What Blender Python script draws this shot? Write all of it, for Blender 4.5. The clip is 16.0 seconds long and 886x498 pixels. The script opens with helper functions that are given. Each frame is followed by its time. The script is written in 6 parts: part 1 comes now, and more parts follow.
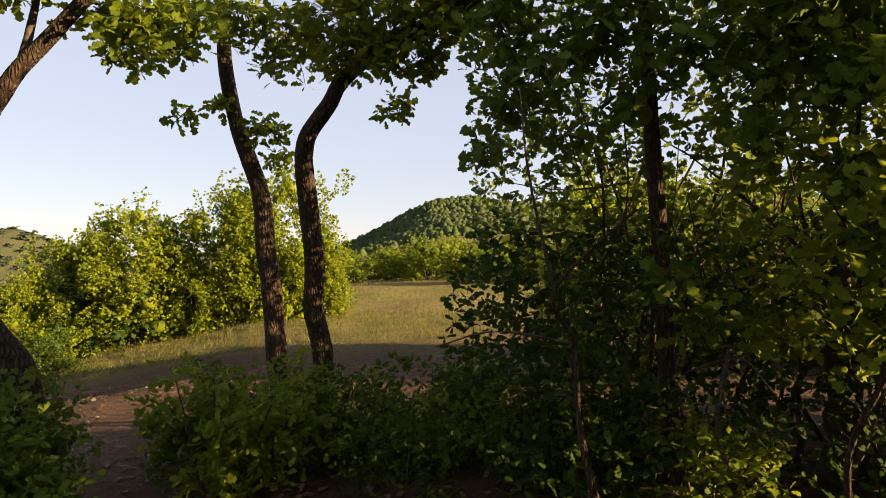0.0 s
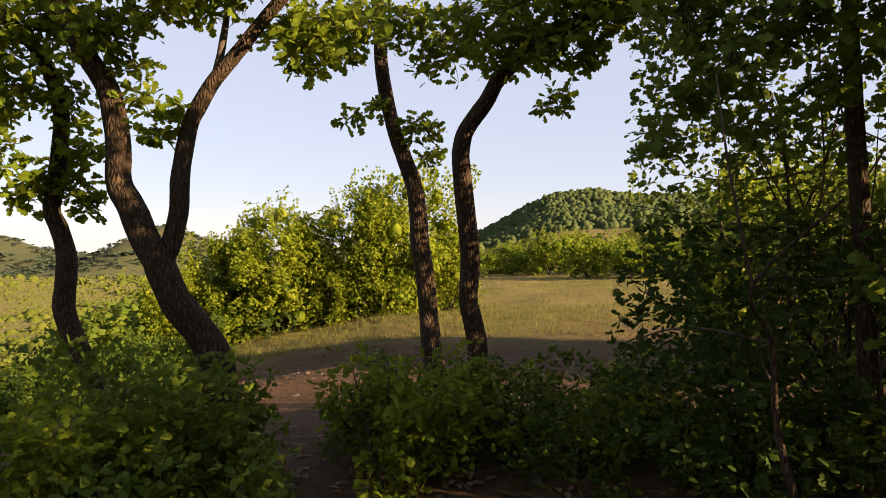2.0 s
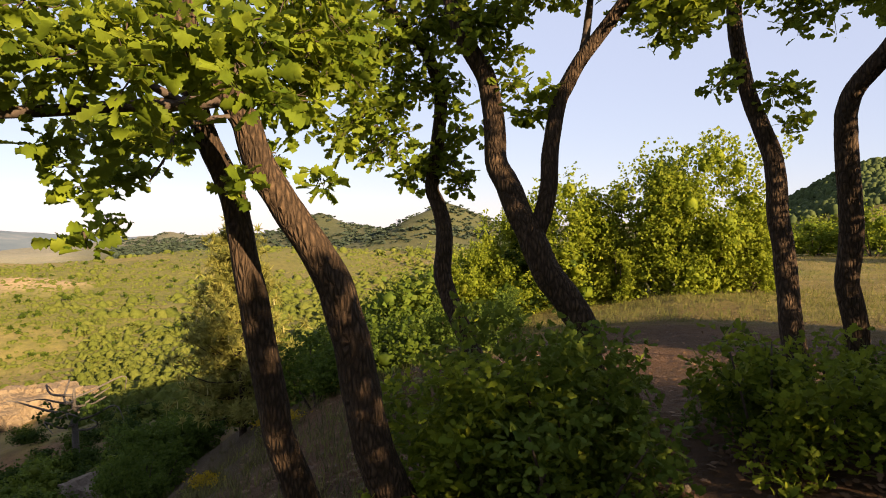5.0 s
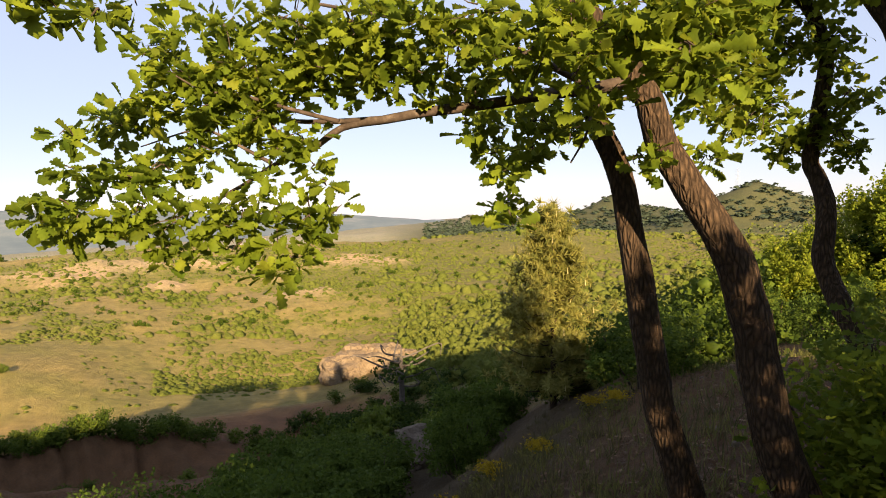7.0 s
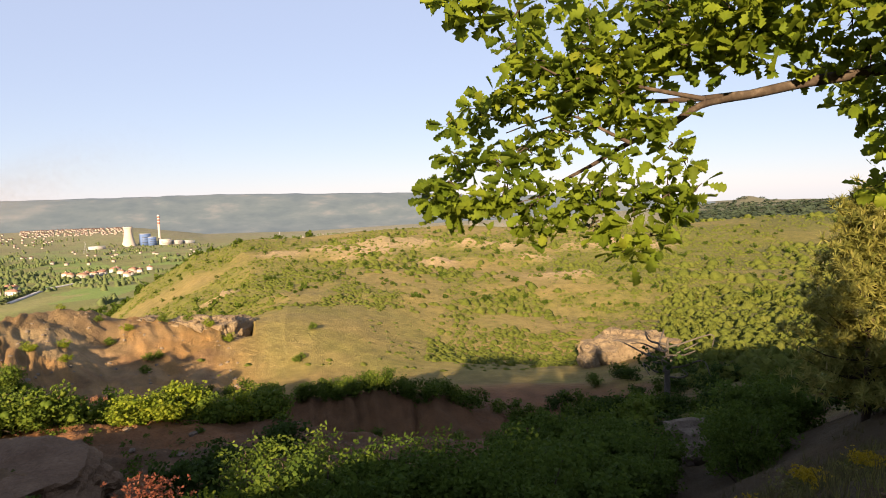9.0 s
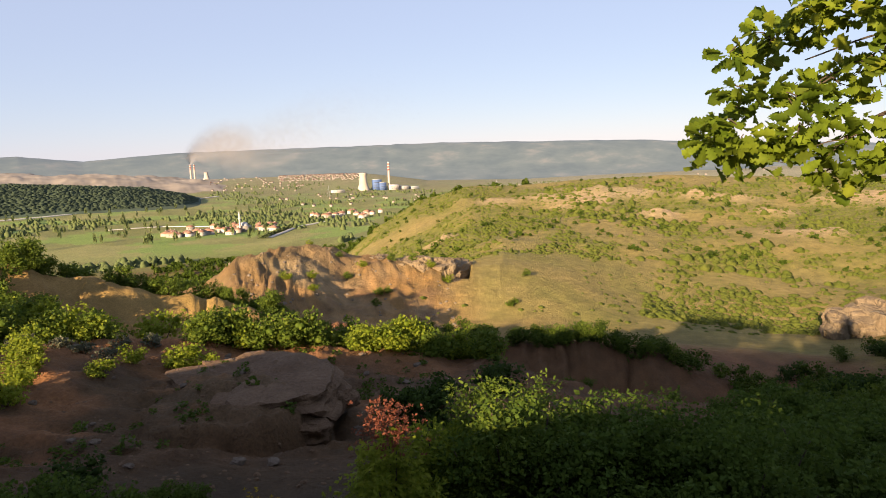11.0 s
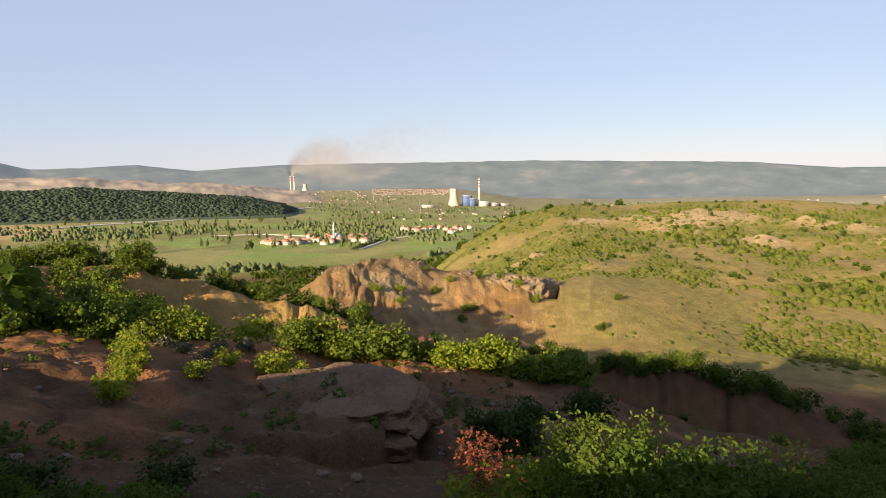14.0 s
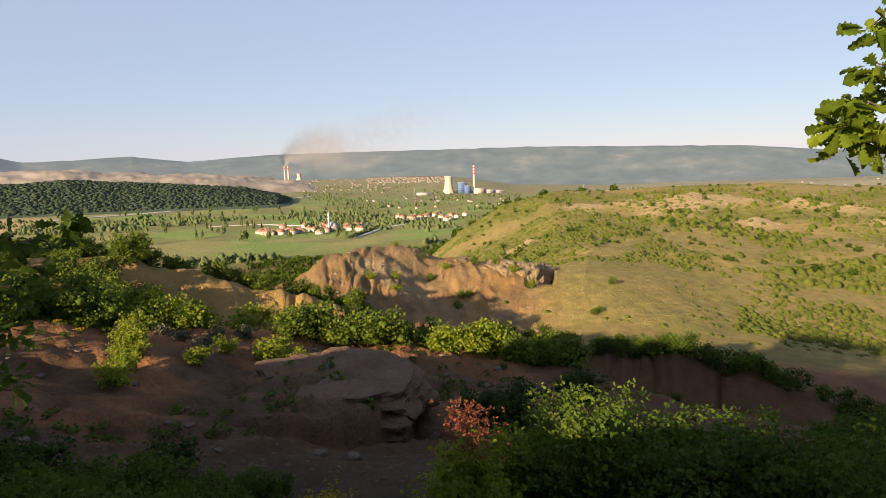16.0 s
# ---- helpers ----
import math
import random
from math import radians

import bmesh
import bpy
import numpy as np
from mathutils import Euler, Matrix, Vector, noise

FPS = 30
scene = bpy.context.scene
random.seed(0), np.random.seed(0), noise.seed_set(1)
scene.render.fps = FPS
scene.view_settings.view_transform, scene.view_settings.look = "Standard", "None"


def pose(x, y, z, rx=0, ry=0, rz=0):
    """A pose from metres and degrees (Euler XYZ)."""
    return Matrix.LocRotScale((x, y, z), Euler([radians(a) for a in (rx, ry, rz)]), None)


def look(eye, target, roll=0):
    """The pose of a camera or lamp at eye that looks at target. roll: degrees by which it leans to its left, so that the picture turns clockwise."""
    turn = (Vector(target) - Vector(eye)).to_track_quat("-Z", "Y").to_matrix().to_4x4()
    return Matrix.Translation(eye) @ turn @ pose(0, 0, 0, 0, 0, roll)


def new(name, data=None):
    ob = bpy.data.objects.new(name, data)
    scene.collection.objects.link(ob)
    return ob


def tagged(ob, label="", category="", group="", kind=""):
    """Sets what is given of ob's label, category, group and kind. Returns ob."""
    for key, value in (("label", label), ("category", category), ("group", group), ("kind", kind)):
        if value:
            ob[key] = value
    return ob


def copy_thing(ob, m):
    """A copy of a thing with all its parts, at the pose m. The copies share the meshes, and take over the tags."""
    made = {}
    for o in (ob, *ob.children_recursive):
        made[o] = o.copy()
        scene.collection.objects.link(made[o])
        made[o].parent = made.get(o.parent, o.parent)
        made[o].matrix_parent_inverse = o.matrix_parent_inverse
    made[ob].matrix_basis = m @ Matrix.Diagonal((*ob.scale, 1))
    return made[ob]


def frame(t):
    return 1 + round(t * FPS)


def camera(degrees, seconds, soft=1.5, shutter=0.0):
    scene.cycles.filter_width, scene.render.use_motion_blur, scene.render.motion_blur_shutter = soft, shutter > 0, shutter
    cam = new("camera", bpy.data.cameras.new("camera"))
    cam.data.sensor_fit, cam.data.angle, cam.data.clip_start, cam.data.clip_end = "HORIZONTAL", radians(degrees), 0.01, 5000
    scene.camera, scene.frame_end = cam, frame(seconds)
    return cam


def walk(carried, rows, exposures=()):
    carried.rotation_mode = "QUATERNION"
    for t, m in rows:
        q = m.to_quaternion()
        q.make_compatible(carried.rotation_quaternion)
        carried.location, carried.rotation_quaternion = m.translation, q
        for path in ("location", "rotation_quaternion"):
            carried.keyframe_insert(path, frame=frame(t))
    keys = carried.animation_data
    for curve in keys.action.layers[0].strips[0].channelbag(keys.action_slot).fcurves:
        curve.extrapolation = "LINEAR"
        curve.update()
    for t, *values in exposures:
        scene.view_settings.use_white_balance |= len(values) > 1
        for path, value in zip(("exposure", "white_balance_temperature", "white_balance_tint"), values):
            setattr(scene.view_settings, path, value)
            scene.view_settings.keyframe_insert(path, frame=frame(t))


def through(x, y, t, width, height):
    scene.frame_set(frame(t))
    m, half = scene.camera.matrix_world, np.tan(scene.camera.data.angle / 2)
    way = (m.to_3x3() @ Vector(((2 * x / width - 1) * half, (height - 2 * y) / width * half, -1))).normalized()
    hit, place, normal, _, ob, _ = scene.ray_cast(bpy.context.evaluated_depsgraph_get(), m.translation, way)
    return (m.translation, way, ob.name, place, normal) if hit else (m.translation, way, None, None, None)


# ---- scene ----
cam = camera(69.9, 16.0, soft=0.95)
ROWS = [
    (0.0, -0.000, -0.000, 1.600, 89.65, 0.07, 0.00),
    (0.5, -0.059, -0.007, 1.618, 89.62, 0.37, 1.67),
    (1.0, -0.147, -0.025, 1.625, 89.46, 0.45, 4.32),
    (1.5, -0.249, -0.043, 1.610, 89.46, 0.24, 7.06),
    (2.0, -0.368, -0.074, 1.599, 89.18, 0.26, 10.58),
    (2.5, -0.494, -0.118, 1.593, 89.02, -0.24, 14.58),
    (3.0, -0.618, -0.164, 1.585, 88.57, -0.22, 18.04),
    (3.5, -0.737, -0.209, 1.585, 88.20, 0.00, 21.63),
    (6.0, -1.315, -0.714, 1.577, 87.06, 0.71, 46.86),
    (6.5, -1.400, -0.854, 1.572, 87.05, 0.90, 54.33),
    (7.0, -1.460, -1.010, 1.564, 85.92, 1.11, 60.30),
    (7.5, -1.499, -1.190, 1.554, 85.02, 1.35, 67.03),
    (8.0, -1.508, -1.361, 1.555, 84.61, 0.97, 73.52),
    (8.5, -1.512, -1.515, 1.553, 84.63, 1.16, 78.80),
    (9.0, -1.503, -1.628, 1.564, 84.82, 1.53, 83.38),
    (9.5, -1.489, -1.692, 1.565, 83.50, 1.38, 87.47),
    (10.0, -1.469, -1.720, 1.607, 81.98, 1.60, 92.32),
    (12.5, -2.316, -2.211, 1.405, 80.89, 1.45, 111.13),
    (13.0, -2.360, -2.261, 1.446, 80.90, 1.42, 110.15),
    (13.5, -2.371, -2.300, 1.485, 81.83, 0.51, 110.44),
    (14.0, -2.334, -2.295, 1.504, 82.40, 0.56, 110.84),
    (14.5, -2.246, -2.241, 1.504, 82.85, 0.68, 109.76),
    (15.0, -2.126, -2.150, 1.494, 82.43, 0.08, 111.25),
    (15.5, -1.996, -2.062, 1.471, 81.68, 1.50, 110.66),
    (16.0, -1.870, -1.982, 1.432, 81.28, 1.32, 110.33),
]
EXPOSURES = [(0.0, 1.95, 8600, 17), (3.5, 1.92, 8100, 20), (6.0, 1.9, 7800, 19), (8.0, 1.87, 7600, 17), (9.5, 1.7, 7350, 18), (13.0, 1.67, 7350, 16), (14.5, 1.57, 7200, 15), (16.0, 1.52, 7200, 15)]
walk(cam, [(t, pose(x, y, z, rx, ry, rz)) for t, x, y, z, rx, ry, rz in ROWS], EXPOSURES)

# ---------------------------------------------------------------- light
SUN_YAW, SUN_UP = 254.0, 16.5          # bearing counted from +y towards -x, height in degrees
sun_dir = Vector((-math.sin(radians(SUN_YAW)) * math.cos(radians(SUN_UP)), math.cos(radians(SUN_YAW)) * math.cos(radians(SUN_UP)), math.sin(radians(SUN_UP))))
world = bpy.data.worlds.new("sky")
scene.world = world
world.use_nodes = True
wn = world.node_tree
sky = wn.nodes.new("ShaderNodeTexSky")
sky.sky_type, sky.sun_disc = "NISHITA", False
sky.sun_elevation = radians(SUN_UP)
sky.sun_rotation = math.atan2(sun_dir.x, sun_dir.y)
sky.altitude, sky.air_density, sky.dust_density, sky.ozone_density = 600, 1.0, 0.0, 2.2
wn.nodes["Background"].inputs[1].default_value = 0.064
pale = wn.nodes.new("ShaderNodeMix")
pale.data_type = "RGBA"
pale.inputs[0].default_value, pale.inputs[7].default_value = 0.78, (2.38, 3.03, 4.45, 1)      # thin evening haze over the whole sky
wn.links.new(sky.outputs[0], pale.inputs[6])
wn.links.new(pale.outputs[2], wn.nodes["Background"].inputs[0])
sun = new("sun", bpy.data.lights.new("sun", "SUN"))
sun.data.energy, sun.data.angle, sun.data.color = 5.0, radians(0.6), (1.0, 0.82, 0.56)
sun.matrix_world = look((0, 0, 60), Vector((0, 0, 60)) - sun_dir)

# ---------------------------------------------------------------- materials


class Mat:
    """A small builder of node materials."""

    def __init__(self, name, rough=0.9):
        self.m = bpy.data.materials.new(name)
        self.m.use_nodes = True
        self.t = self.m.node_tree
        self.b = self.t.nodes["Principled BSDF"]
        self.b.inputs["Roughness"].default_value = rough
        self.b.inputs["Specular IOR Level"].default_value = 0.18

    def node(self, kind, **kw):
        n = self.t.nodes.new(kind)
        for k, v in kw.items():
            n.inputs[k.replace("_", " ")].default_value = v
        return n

    def link(self, a, b):
        self.t.links.new(a, b)

    def coords(self, kind="Object"):
        return self.node("ShaderNodeTexCoord").outputs[kind]

    def noise(self, scale, detail=4.0, rough=0.55, at=None):
        n = self.node("ShaderNodeTexNoise", Scale=scale, Detail=detail, Roughness=rough)
        self.link(at or self.coords(), n.inputs["Vector"])
        return n.outputs["Fac"]

    def ramp(self, fac, stops):
        n = self.t.nodes.new("ShaderNodeValToRGB")
        e = n.color_ramp.elements
        while len(e) < len(stops):
            e.new(0.5)
        for el, (p, c) in zip(e, stops):
            el.position, el.color = p, (*c, 1)
        self.link(fac, n.inputs[0])
        return n.outputs[0]

    def mix(self, fac, a, b, how="MIX"):
        n = self.t.nodes.new("ShaderNodeMix")
        n.data_type, n.blend_type = "RGBA", how
        for v, i in ((fac, 0), (a, 6), (b, 7)):
            if isinstance(v, (int, float)):
                n.inputs[i].default_value = v
            elif isinstance(v, tuple):
                n.inputs[i].default_value = (*v, 1)
            else:
                self.link(v, n.inputs[i])
        return n.outputs[2]

    def bump(self, fac, strength, dist):
        n = self.node("ShaderNodeBump", Strength=strength, Distance=dist)
        self.link(fac, n.inputs["Height"])
        self.link(n.outputs[0], self.b.inputs["Normal"])
        return n

    def colour(self, c):
        if isinstance(c, tuple):
            self.b.inputs["Base Color"].default_value = (*c, 1)
        else:
            self.link(c, self.b.inputs["Base Color"])
        return self


def leaf_material(name, stops, through=0.35, rough=0.62, relief=0.0):
    """Leaves: a colour of its own for each leaf, some light let through."""
    k = Mat(name, rough)
    geo = k.node("ShaderNodeNewGeometry")
    c = k.ramp(geo.outputs["Random Per Island"], stops)
    n = k.noise(3.0, 3.0, at=k.coords("Object"))
    c = k.mix(0.45, c, k.ramp(n, [(0.35, tuple(v * 0.6 for v in stops[0][1])), (0.7, stops[-1][1])]))
    fine = k.noise(13.0, 6.0, 0.7, at=k.coords("Object"))
    c = k.mix(0.6, c, k.ramp(fine, [(0.3, (0.55, 0.55, 0.5)), (0.7, (1.4, 1.4, 1.3))]), "MULTIPLY")
    k.colour(c)
    if relief:
        k.bump(fine, 0.9, relief)
    tr = k.node("ShaderNodeBsdfTranslucent")
    k.b.inputs["Specular IOR Level"].default_value = 0.08
    k.link(k.mix(0.5, c, tuple(min(0.5, 1.6 * v) for v in stops[-1][1])), tr.inputs["Color"])
    sh = k.node("ShaderNodeMixShader", Fac=through)
    k.link(k.b.outputs[0], sh.inputs[1])
    k.link(tr.outputs[0], sh.inputs[2])
    k.link(sh.outputs[0], k.t.nodes["Material Output"].inputs[0])
    return k.m


M_OAK = leaf_material("oak_leaf", [(0.0, (0.038, 0.070, 0.008)), (0.5, (0.082, 0.140, 0.013)), (0.9, (0.145, 0.21, 0.020)), (1.0, (0.20, 0.225, 0.026))], 0.42)
M_SHRUB = leaf_material("shrub_leaf", [(0.0, (0.023, 0.047, 0.007)), (0.6, (0.043, 0.077, 0.010)), (1.0, (0.085, 0.116, 0.015))], 0.36)
M_YOUNG = leaf_material("young_leaf", [(0.0, (0.075, 0.125, 0.012)), (0.5, (0.155, 0.21, 0.020)), (1.0, (0.24, 0.265, 0.034))], 0.45)
M_BUSH = leaf_material("bush_leaf", [(0.0, (0.042, 0.078, 0.012)), (0.5, (0.076, 0.122, 0.018)), (1.0, (0.125, 0.162, 0.024))], 0.35)
M_SCRUB = leaf_material("hill_scrub", [(0.0, (0.085, 0.112, 0.02)), (0.5, (0.112, 0.140, 0.027)), (1.0, (0.150, 0.165, 0.038))], 0.25, 0.8, 0.25)
# darker leaves: shade of thicket and ravine put into the colour
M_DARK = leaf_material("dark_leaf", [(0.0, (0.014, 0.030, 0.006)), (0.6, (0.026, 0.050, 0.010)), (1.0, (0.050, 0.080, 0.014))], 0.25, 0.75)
# green leaves darkened: shade of the slope put into the colour
M_SHADED = leaf_material("shaded_leaf", [(0.0, (0.028, 0.056, 0.010)), (0.6, (0.052, 0.092, 0.015)), (1.0, (0.088, 0.128, 0.020))], 0.3, 0.75)
# far woods: distance haze put into these three greyer leaf colours
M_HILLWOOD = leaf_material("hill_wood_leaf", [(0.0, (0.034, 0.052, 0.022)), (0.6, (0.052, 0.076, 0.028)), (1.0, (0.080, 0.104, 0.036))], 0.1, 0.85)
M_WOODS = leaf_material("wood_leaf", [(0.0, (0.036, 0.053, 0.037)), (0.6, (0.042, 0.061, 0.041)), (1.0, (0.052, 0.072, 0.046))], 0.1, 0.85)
M_VALLEY = leaf_material("valley_leaf", [(0.0, (0.070, 0.095, 0.042)), (0.6, (0.088, 0.115, 0.048)), (1.0, (0.115, 0.14, 0.056))], 0.1, 0.8)
M_RED = leaf_material("red_leaf", [(0.0, (0.12, 0.036, 0.025)), (0.6, (0.19, 0.060, 0.040)), (1.0, (0.24, 0.095, 0.055))], 0.35)
M_GREY = leaf_material("grey_leaf", [(0.0, (0.066, 0.073, 0.046)), (1.0, (0.145, 0.145, 0.099))], 0.2)
M_YELLOW = leaf_material("yellow_flower", [(0.0, (0.264, 0.178, 0.013)), (1.0, (0.396, 0.277, 0.020))], 0.2)
M_NEEDLE = leaf_material("pine_needle", [(0.0, (0.09, 0.115, 0.028)), (0.6, (0.185, 0.195, 0.05)), (1.0, (0.31, 0.28, 0.085))], 0.45)
M_CANDLE = leaf_material("pine_candle", [(0.0, (0.32, 0.28, 0.12)), (1.0, (0.45, 0.40, 0.19))], 0.2)
M_STRAW = leaf_material("straw", [(0.0, (0.034, 0.046, 0.014)), (0.5, (0.062, 0.058, 0.024)), (1.0, (0.12, 0.10, 0.05))], 0.3)
M_LITTER = leaf_material("leaf_litter", [(0.0, (0.060, 0.032, 0.018)), (0.5, (0.115, 0.062, 0.034)), (1.0, (0.20, 0.125, 0.075))], 0.15)
M_GRASS = leaf_material("grass", [(0.0, (0.055, 0.078, 0.016)), (0.6, (0.105, 0.115, 0.03)), (1.0, (0.18, 0.16, 0.058))], 0.35)


def bark_material(name, dark, light):
    k = Mat(name, 0.92)
    co = k.coords()
    mp = k.node("ShaderNodeMapping")
    mp.inputs["Scale"].default_value = (1, 1, 0.28)
    k.link(co, mp.inputs[0])
    v = k.node("ShaderNodeTexVoronoi", Scale=34.0)
    v.feature = "DISTANCE_TO_EDGE"
    k.link(mp.outputs[0], v.inputs["Vector"])
    n = k.noise(60.0, 5.0, 0.65, mp.outputs[0])
    big = k.noise(5.0, 3.0)
    c = k.ramp(v.outputs["Distance"], [(0.0, tuple(q * 0.45 for q in dark)), (0.12, dark), (0.4, light)])
    c = k.mix(k.ramp(n, [(0.5, (0, 0, 0)), (0.8, (0.55, 0.55, 0.55))]), c, tuple(q * 1.5 for q in light), "MIX")
    c = k.mix(big, c, tuple(q * 0.6 for q in dark))
    k.colour(c)
    h = k.mix(0.4, k.ramp(v.outputs["Distance"], [(0.0, (0, 0, 0)), (0.35, (1, 1, 1))]), n)
    k.bump(h, 1.0, 0.025)
    return k.m


M_BARK = bark_material("oak_bark", (0.042, 0.027, 0.016), (0.135, 0.086, 0.050))


def twig_material():
    k = Mat("twig_bark", 0.9)
    n = k.noise(14.0, 6.0, 0.65)
    k.colour(k.ramp(n, [(0.3, (0.028, 0.019, 0.014)), (0.55, (0.062, 0.046, 0.034)), (0.75, (0.14, 0.11, 0.085))]))
    k.bump(n, 0.8, 0.01)
    return k.m


M_TWIG = twig_material()
M_DEAD = bark_material("dead_wood", (0.11, 0.095, 0.08), (0.23, 0.20, 0.17))


def ground_material():
    k = Mat("ground_earth", 0.95)
    co = k.coords()
    at = k.node("ShaderNodeAttribute")
    at.attribute_name = "soil"
    fine = k.noise(6.0, 8.0, 0.7, co)
    mid = k.noise(0.35, 6.0, 0.6, co)
    big = k.noise(0.03, 5.0, 0.6, co)
    c = k.mix(0.7, at.outputs["Color"], k.ramp(fine, [(0.25, (0.45, 0.45, 0.45)), (0.75, (1.45, 1.4, 1.35))]), "MULTIPLY")
    c = k.mix(0.75, c, k.ramp(mid, [(0.3, (0.62, 0.64, 0.58)), (0.7, (1.35, 1.3, 1.25))]), "MULTIPLY")
    c = k.mix(0.5, c, k.ramp(big, [(0.35, (0.75, 0.85, 0.7)), (0.65, (1.2, 1.12, 1.1))]), "MULTIPLY")
    k.colour(c)
    h = k.mix(0.5, fine, mid)
    # rain rills: streaks that run down steep faces
    mp = k.node("ShaderNodeMapping")
    mp.inputs["Scale"].default_value = (1, 1, 0.1)
    k.link(co, mp.inputs[0])
    h = k.mix(0.45, h, k.noise(0.8, 5.0, 0.6, mp.outputs[0]))
    k.bump(h, 1.0, 0.9)
    return k.m


M_GROUND = ground_material()


def rock_material(name, a, b, scale=1.0):
    k = Mat(name, 0.9)
    n1 = k.noise(1.2 * scale, 8.0, 0.65)
    n2 = k.noise(9.0 * scale, 6.0, 0.7)
    c = k.ramp(n1, [(0.3, a), (0.7, b)])
    c = k.mix(0.5, c, k.ramp(n2, [(0.3, (0.5, 0.5, 0.5)), (0.7, (1.3, 1.3, 1.3))]), "MULTIPLY")
    k.colour(c)
    k.bump(k.mix(0.5, n1, n2), 1.0, 0.3 / scale)
    return k.m


M_CLIFF = rock_material("cliff_earth", (0.16, 0.115, 0.07), (0.25, 0.19, 0.12), 0.3)
M_STONE = rock_material("grey_stone", (0.085, 0.062, 0.045), (0.16, 0.122, 0.092), 4.0)
M_LEDGE = rock_material("earth_ledge", (0.112, 0.066, 0.038), (0.19, 0.118, 0.070), 0.7)
M_BOULDER = rock_material("boulder_rock", (0.106, 0.079, 0.059), (0.211, 0.172, 0.132), 1.0)


def plain(name, c, rough=0.8, scale=1.0, amount=0.3):
    k = Mat(name, rough)
    n = k.noise(scale, 5.0)
    k.colour(k.mix(amount, c, k.ramp(n, [(0.3, tuple(q * 0.5 for q in c)), (0.7, tuple(min(1, q * 1.35) for q in c))])))
    return k.m


# ---------------------------------------------------------------- mesh helpers
rng = np.random.default_rng(7)


def raw_mesh(name, v, f, smooth=False):
    """A mesh from arrays of places and of triangles or quads."""
    me = bpy.data.meshes.new(name)
    v, f = np.asarray(v, float), np.asarray(f, int)
    n, k = f.shape
    me.vertices.add(len(v))
    me.vertices.foreach_set("co", v.ravel())
    me.loops.add(n * k)
    me.loops.foreach_set("vertex_index", f.ravel())
    me.polygons.add(n)
    me.polygons.foreach_set("loop_start", np.arange(0, n * k, k))
    if smooth:
        me.polygons.foreach_set("use_smooth", np.ones(n, bool))
    me.update(calc_edges=True)
    return me


def put(name, v, f, mat, parent=None, label="", smooth=False):
    ob = new(name, raw_mesh(name, v, f, smooth))
    ob.data.materials.append(mat)
    ob.parent = parent
    return tagged(ob, label)


def thing(name, place, label, category, group=""):
    ob = new(name)
    ob.empty_display_size = 0.2
    ob.location = place
    return tagged(ob, label, category, group)


def join(parts):
    vs, fs, o = [], [], 0
    for v, f in parts:
        vs.append(v)
        fs.append(np.asarray(f) + o)
        o += len(v)
    return np.concatenate(vs), np.concatenate(fs)


def spline(pts, n):
    """A smooth way through the points."""
    p = np.asarray(pts, float)
    p = np.vstack([2 * p[0] - p[1], p, 2 * p[-1] - p[-2]])
    t = np.linspace(0, len(p) - 3 - 1e-6, n)
    i = t.astype(int)
    u = (t - i)[:, None]
    a, b, c, d = p[i], p[i + 1], p[i + 2], p[i + 3]
    return 0.5 * (2 * b + (c - a) * u + (2 * a - 5 * b + 4 * c - d) * u * u + (3 * b - a - 3 * c + d) * u ** 3)


def tube(way, radii, sides=8, rough=0.0, seed=0):
    """A bark-skinned limb along a way, in triangles."""
    way = np.asarray(way, float)
    n = len(way)
    radii = np.interp(np.linspace(0, 1, n), np.linspace(0, 1, len(radii)), radii)
    tan = np.gradient(way, axis=0)
    tan /= np.linalg.norm(tan, axis=1)[:, None] + 1e-9
    ref = np.array([1.0, 0.3, 0.0])
    s = np.cross(tan, ref)
    s /= np.linalg.norm(s, axis=1)[:, None] + 1e-9
    q = np.cross(tan, s)
    a = np.linspace(0, 2 * math.pi, sides, endpoint=False)
    r = radii[:, None] * np.ones((1, sides))
    if rough:
        g = np.random.default_rng(seed)
        wob = g.normal(0, 1, (n, sides))
        wob = (wob + np.roll(wob, 1, 0) + np.roll(wob, -1, 0)) / 1.7
        low = np.sin(a * 3 + 1.3 * np.arange(n)[:, None] / n * 6) * 0.5
        r = r * (1 + rough * wob * 0.6 + rough * low)
    v = way[:, None] + r[..., None] * (np.cos(a)[None, :, None] * s[:, None] + np.sin(a)[None, :, None] * q[:, None])
    v = v.reshape(-1, 3)
    i, j = np.meshgrid(np.arange(n - 1), np.arange(sides), indexing="ij")
    k = (j + 1) % sides
    A, B, C, D = i * sides + j, i * sides + k, (i + 1) * sides + k, (i + 1) * sides + j
    f = np.concatenate([np.stack([A, B, C], -1).reshape(-1, 3), np.stack([A, C, D], -1).reshape(-1, 3)])
    v = np.vstack([v, way[-1:]])
    top = (n - 1) * sides
    cap = np.stack([top + np.arange(sides), top + (np.arange(sides) + 1) % sides, np.full(sides, len(v) - 1)], -1)
    return v, np.vstack([f, cap])


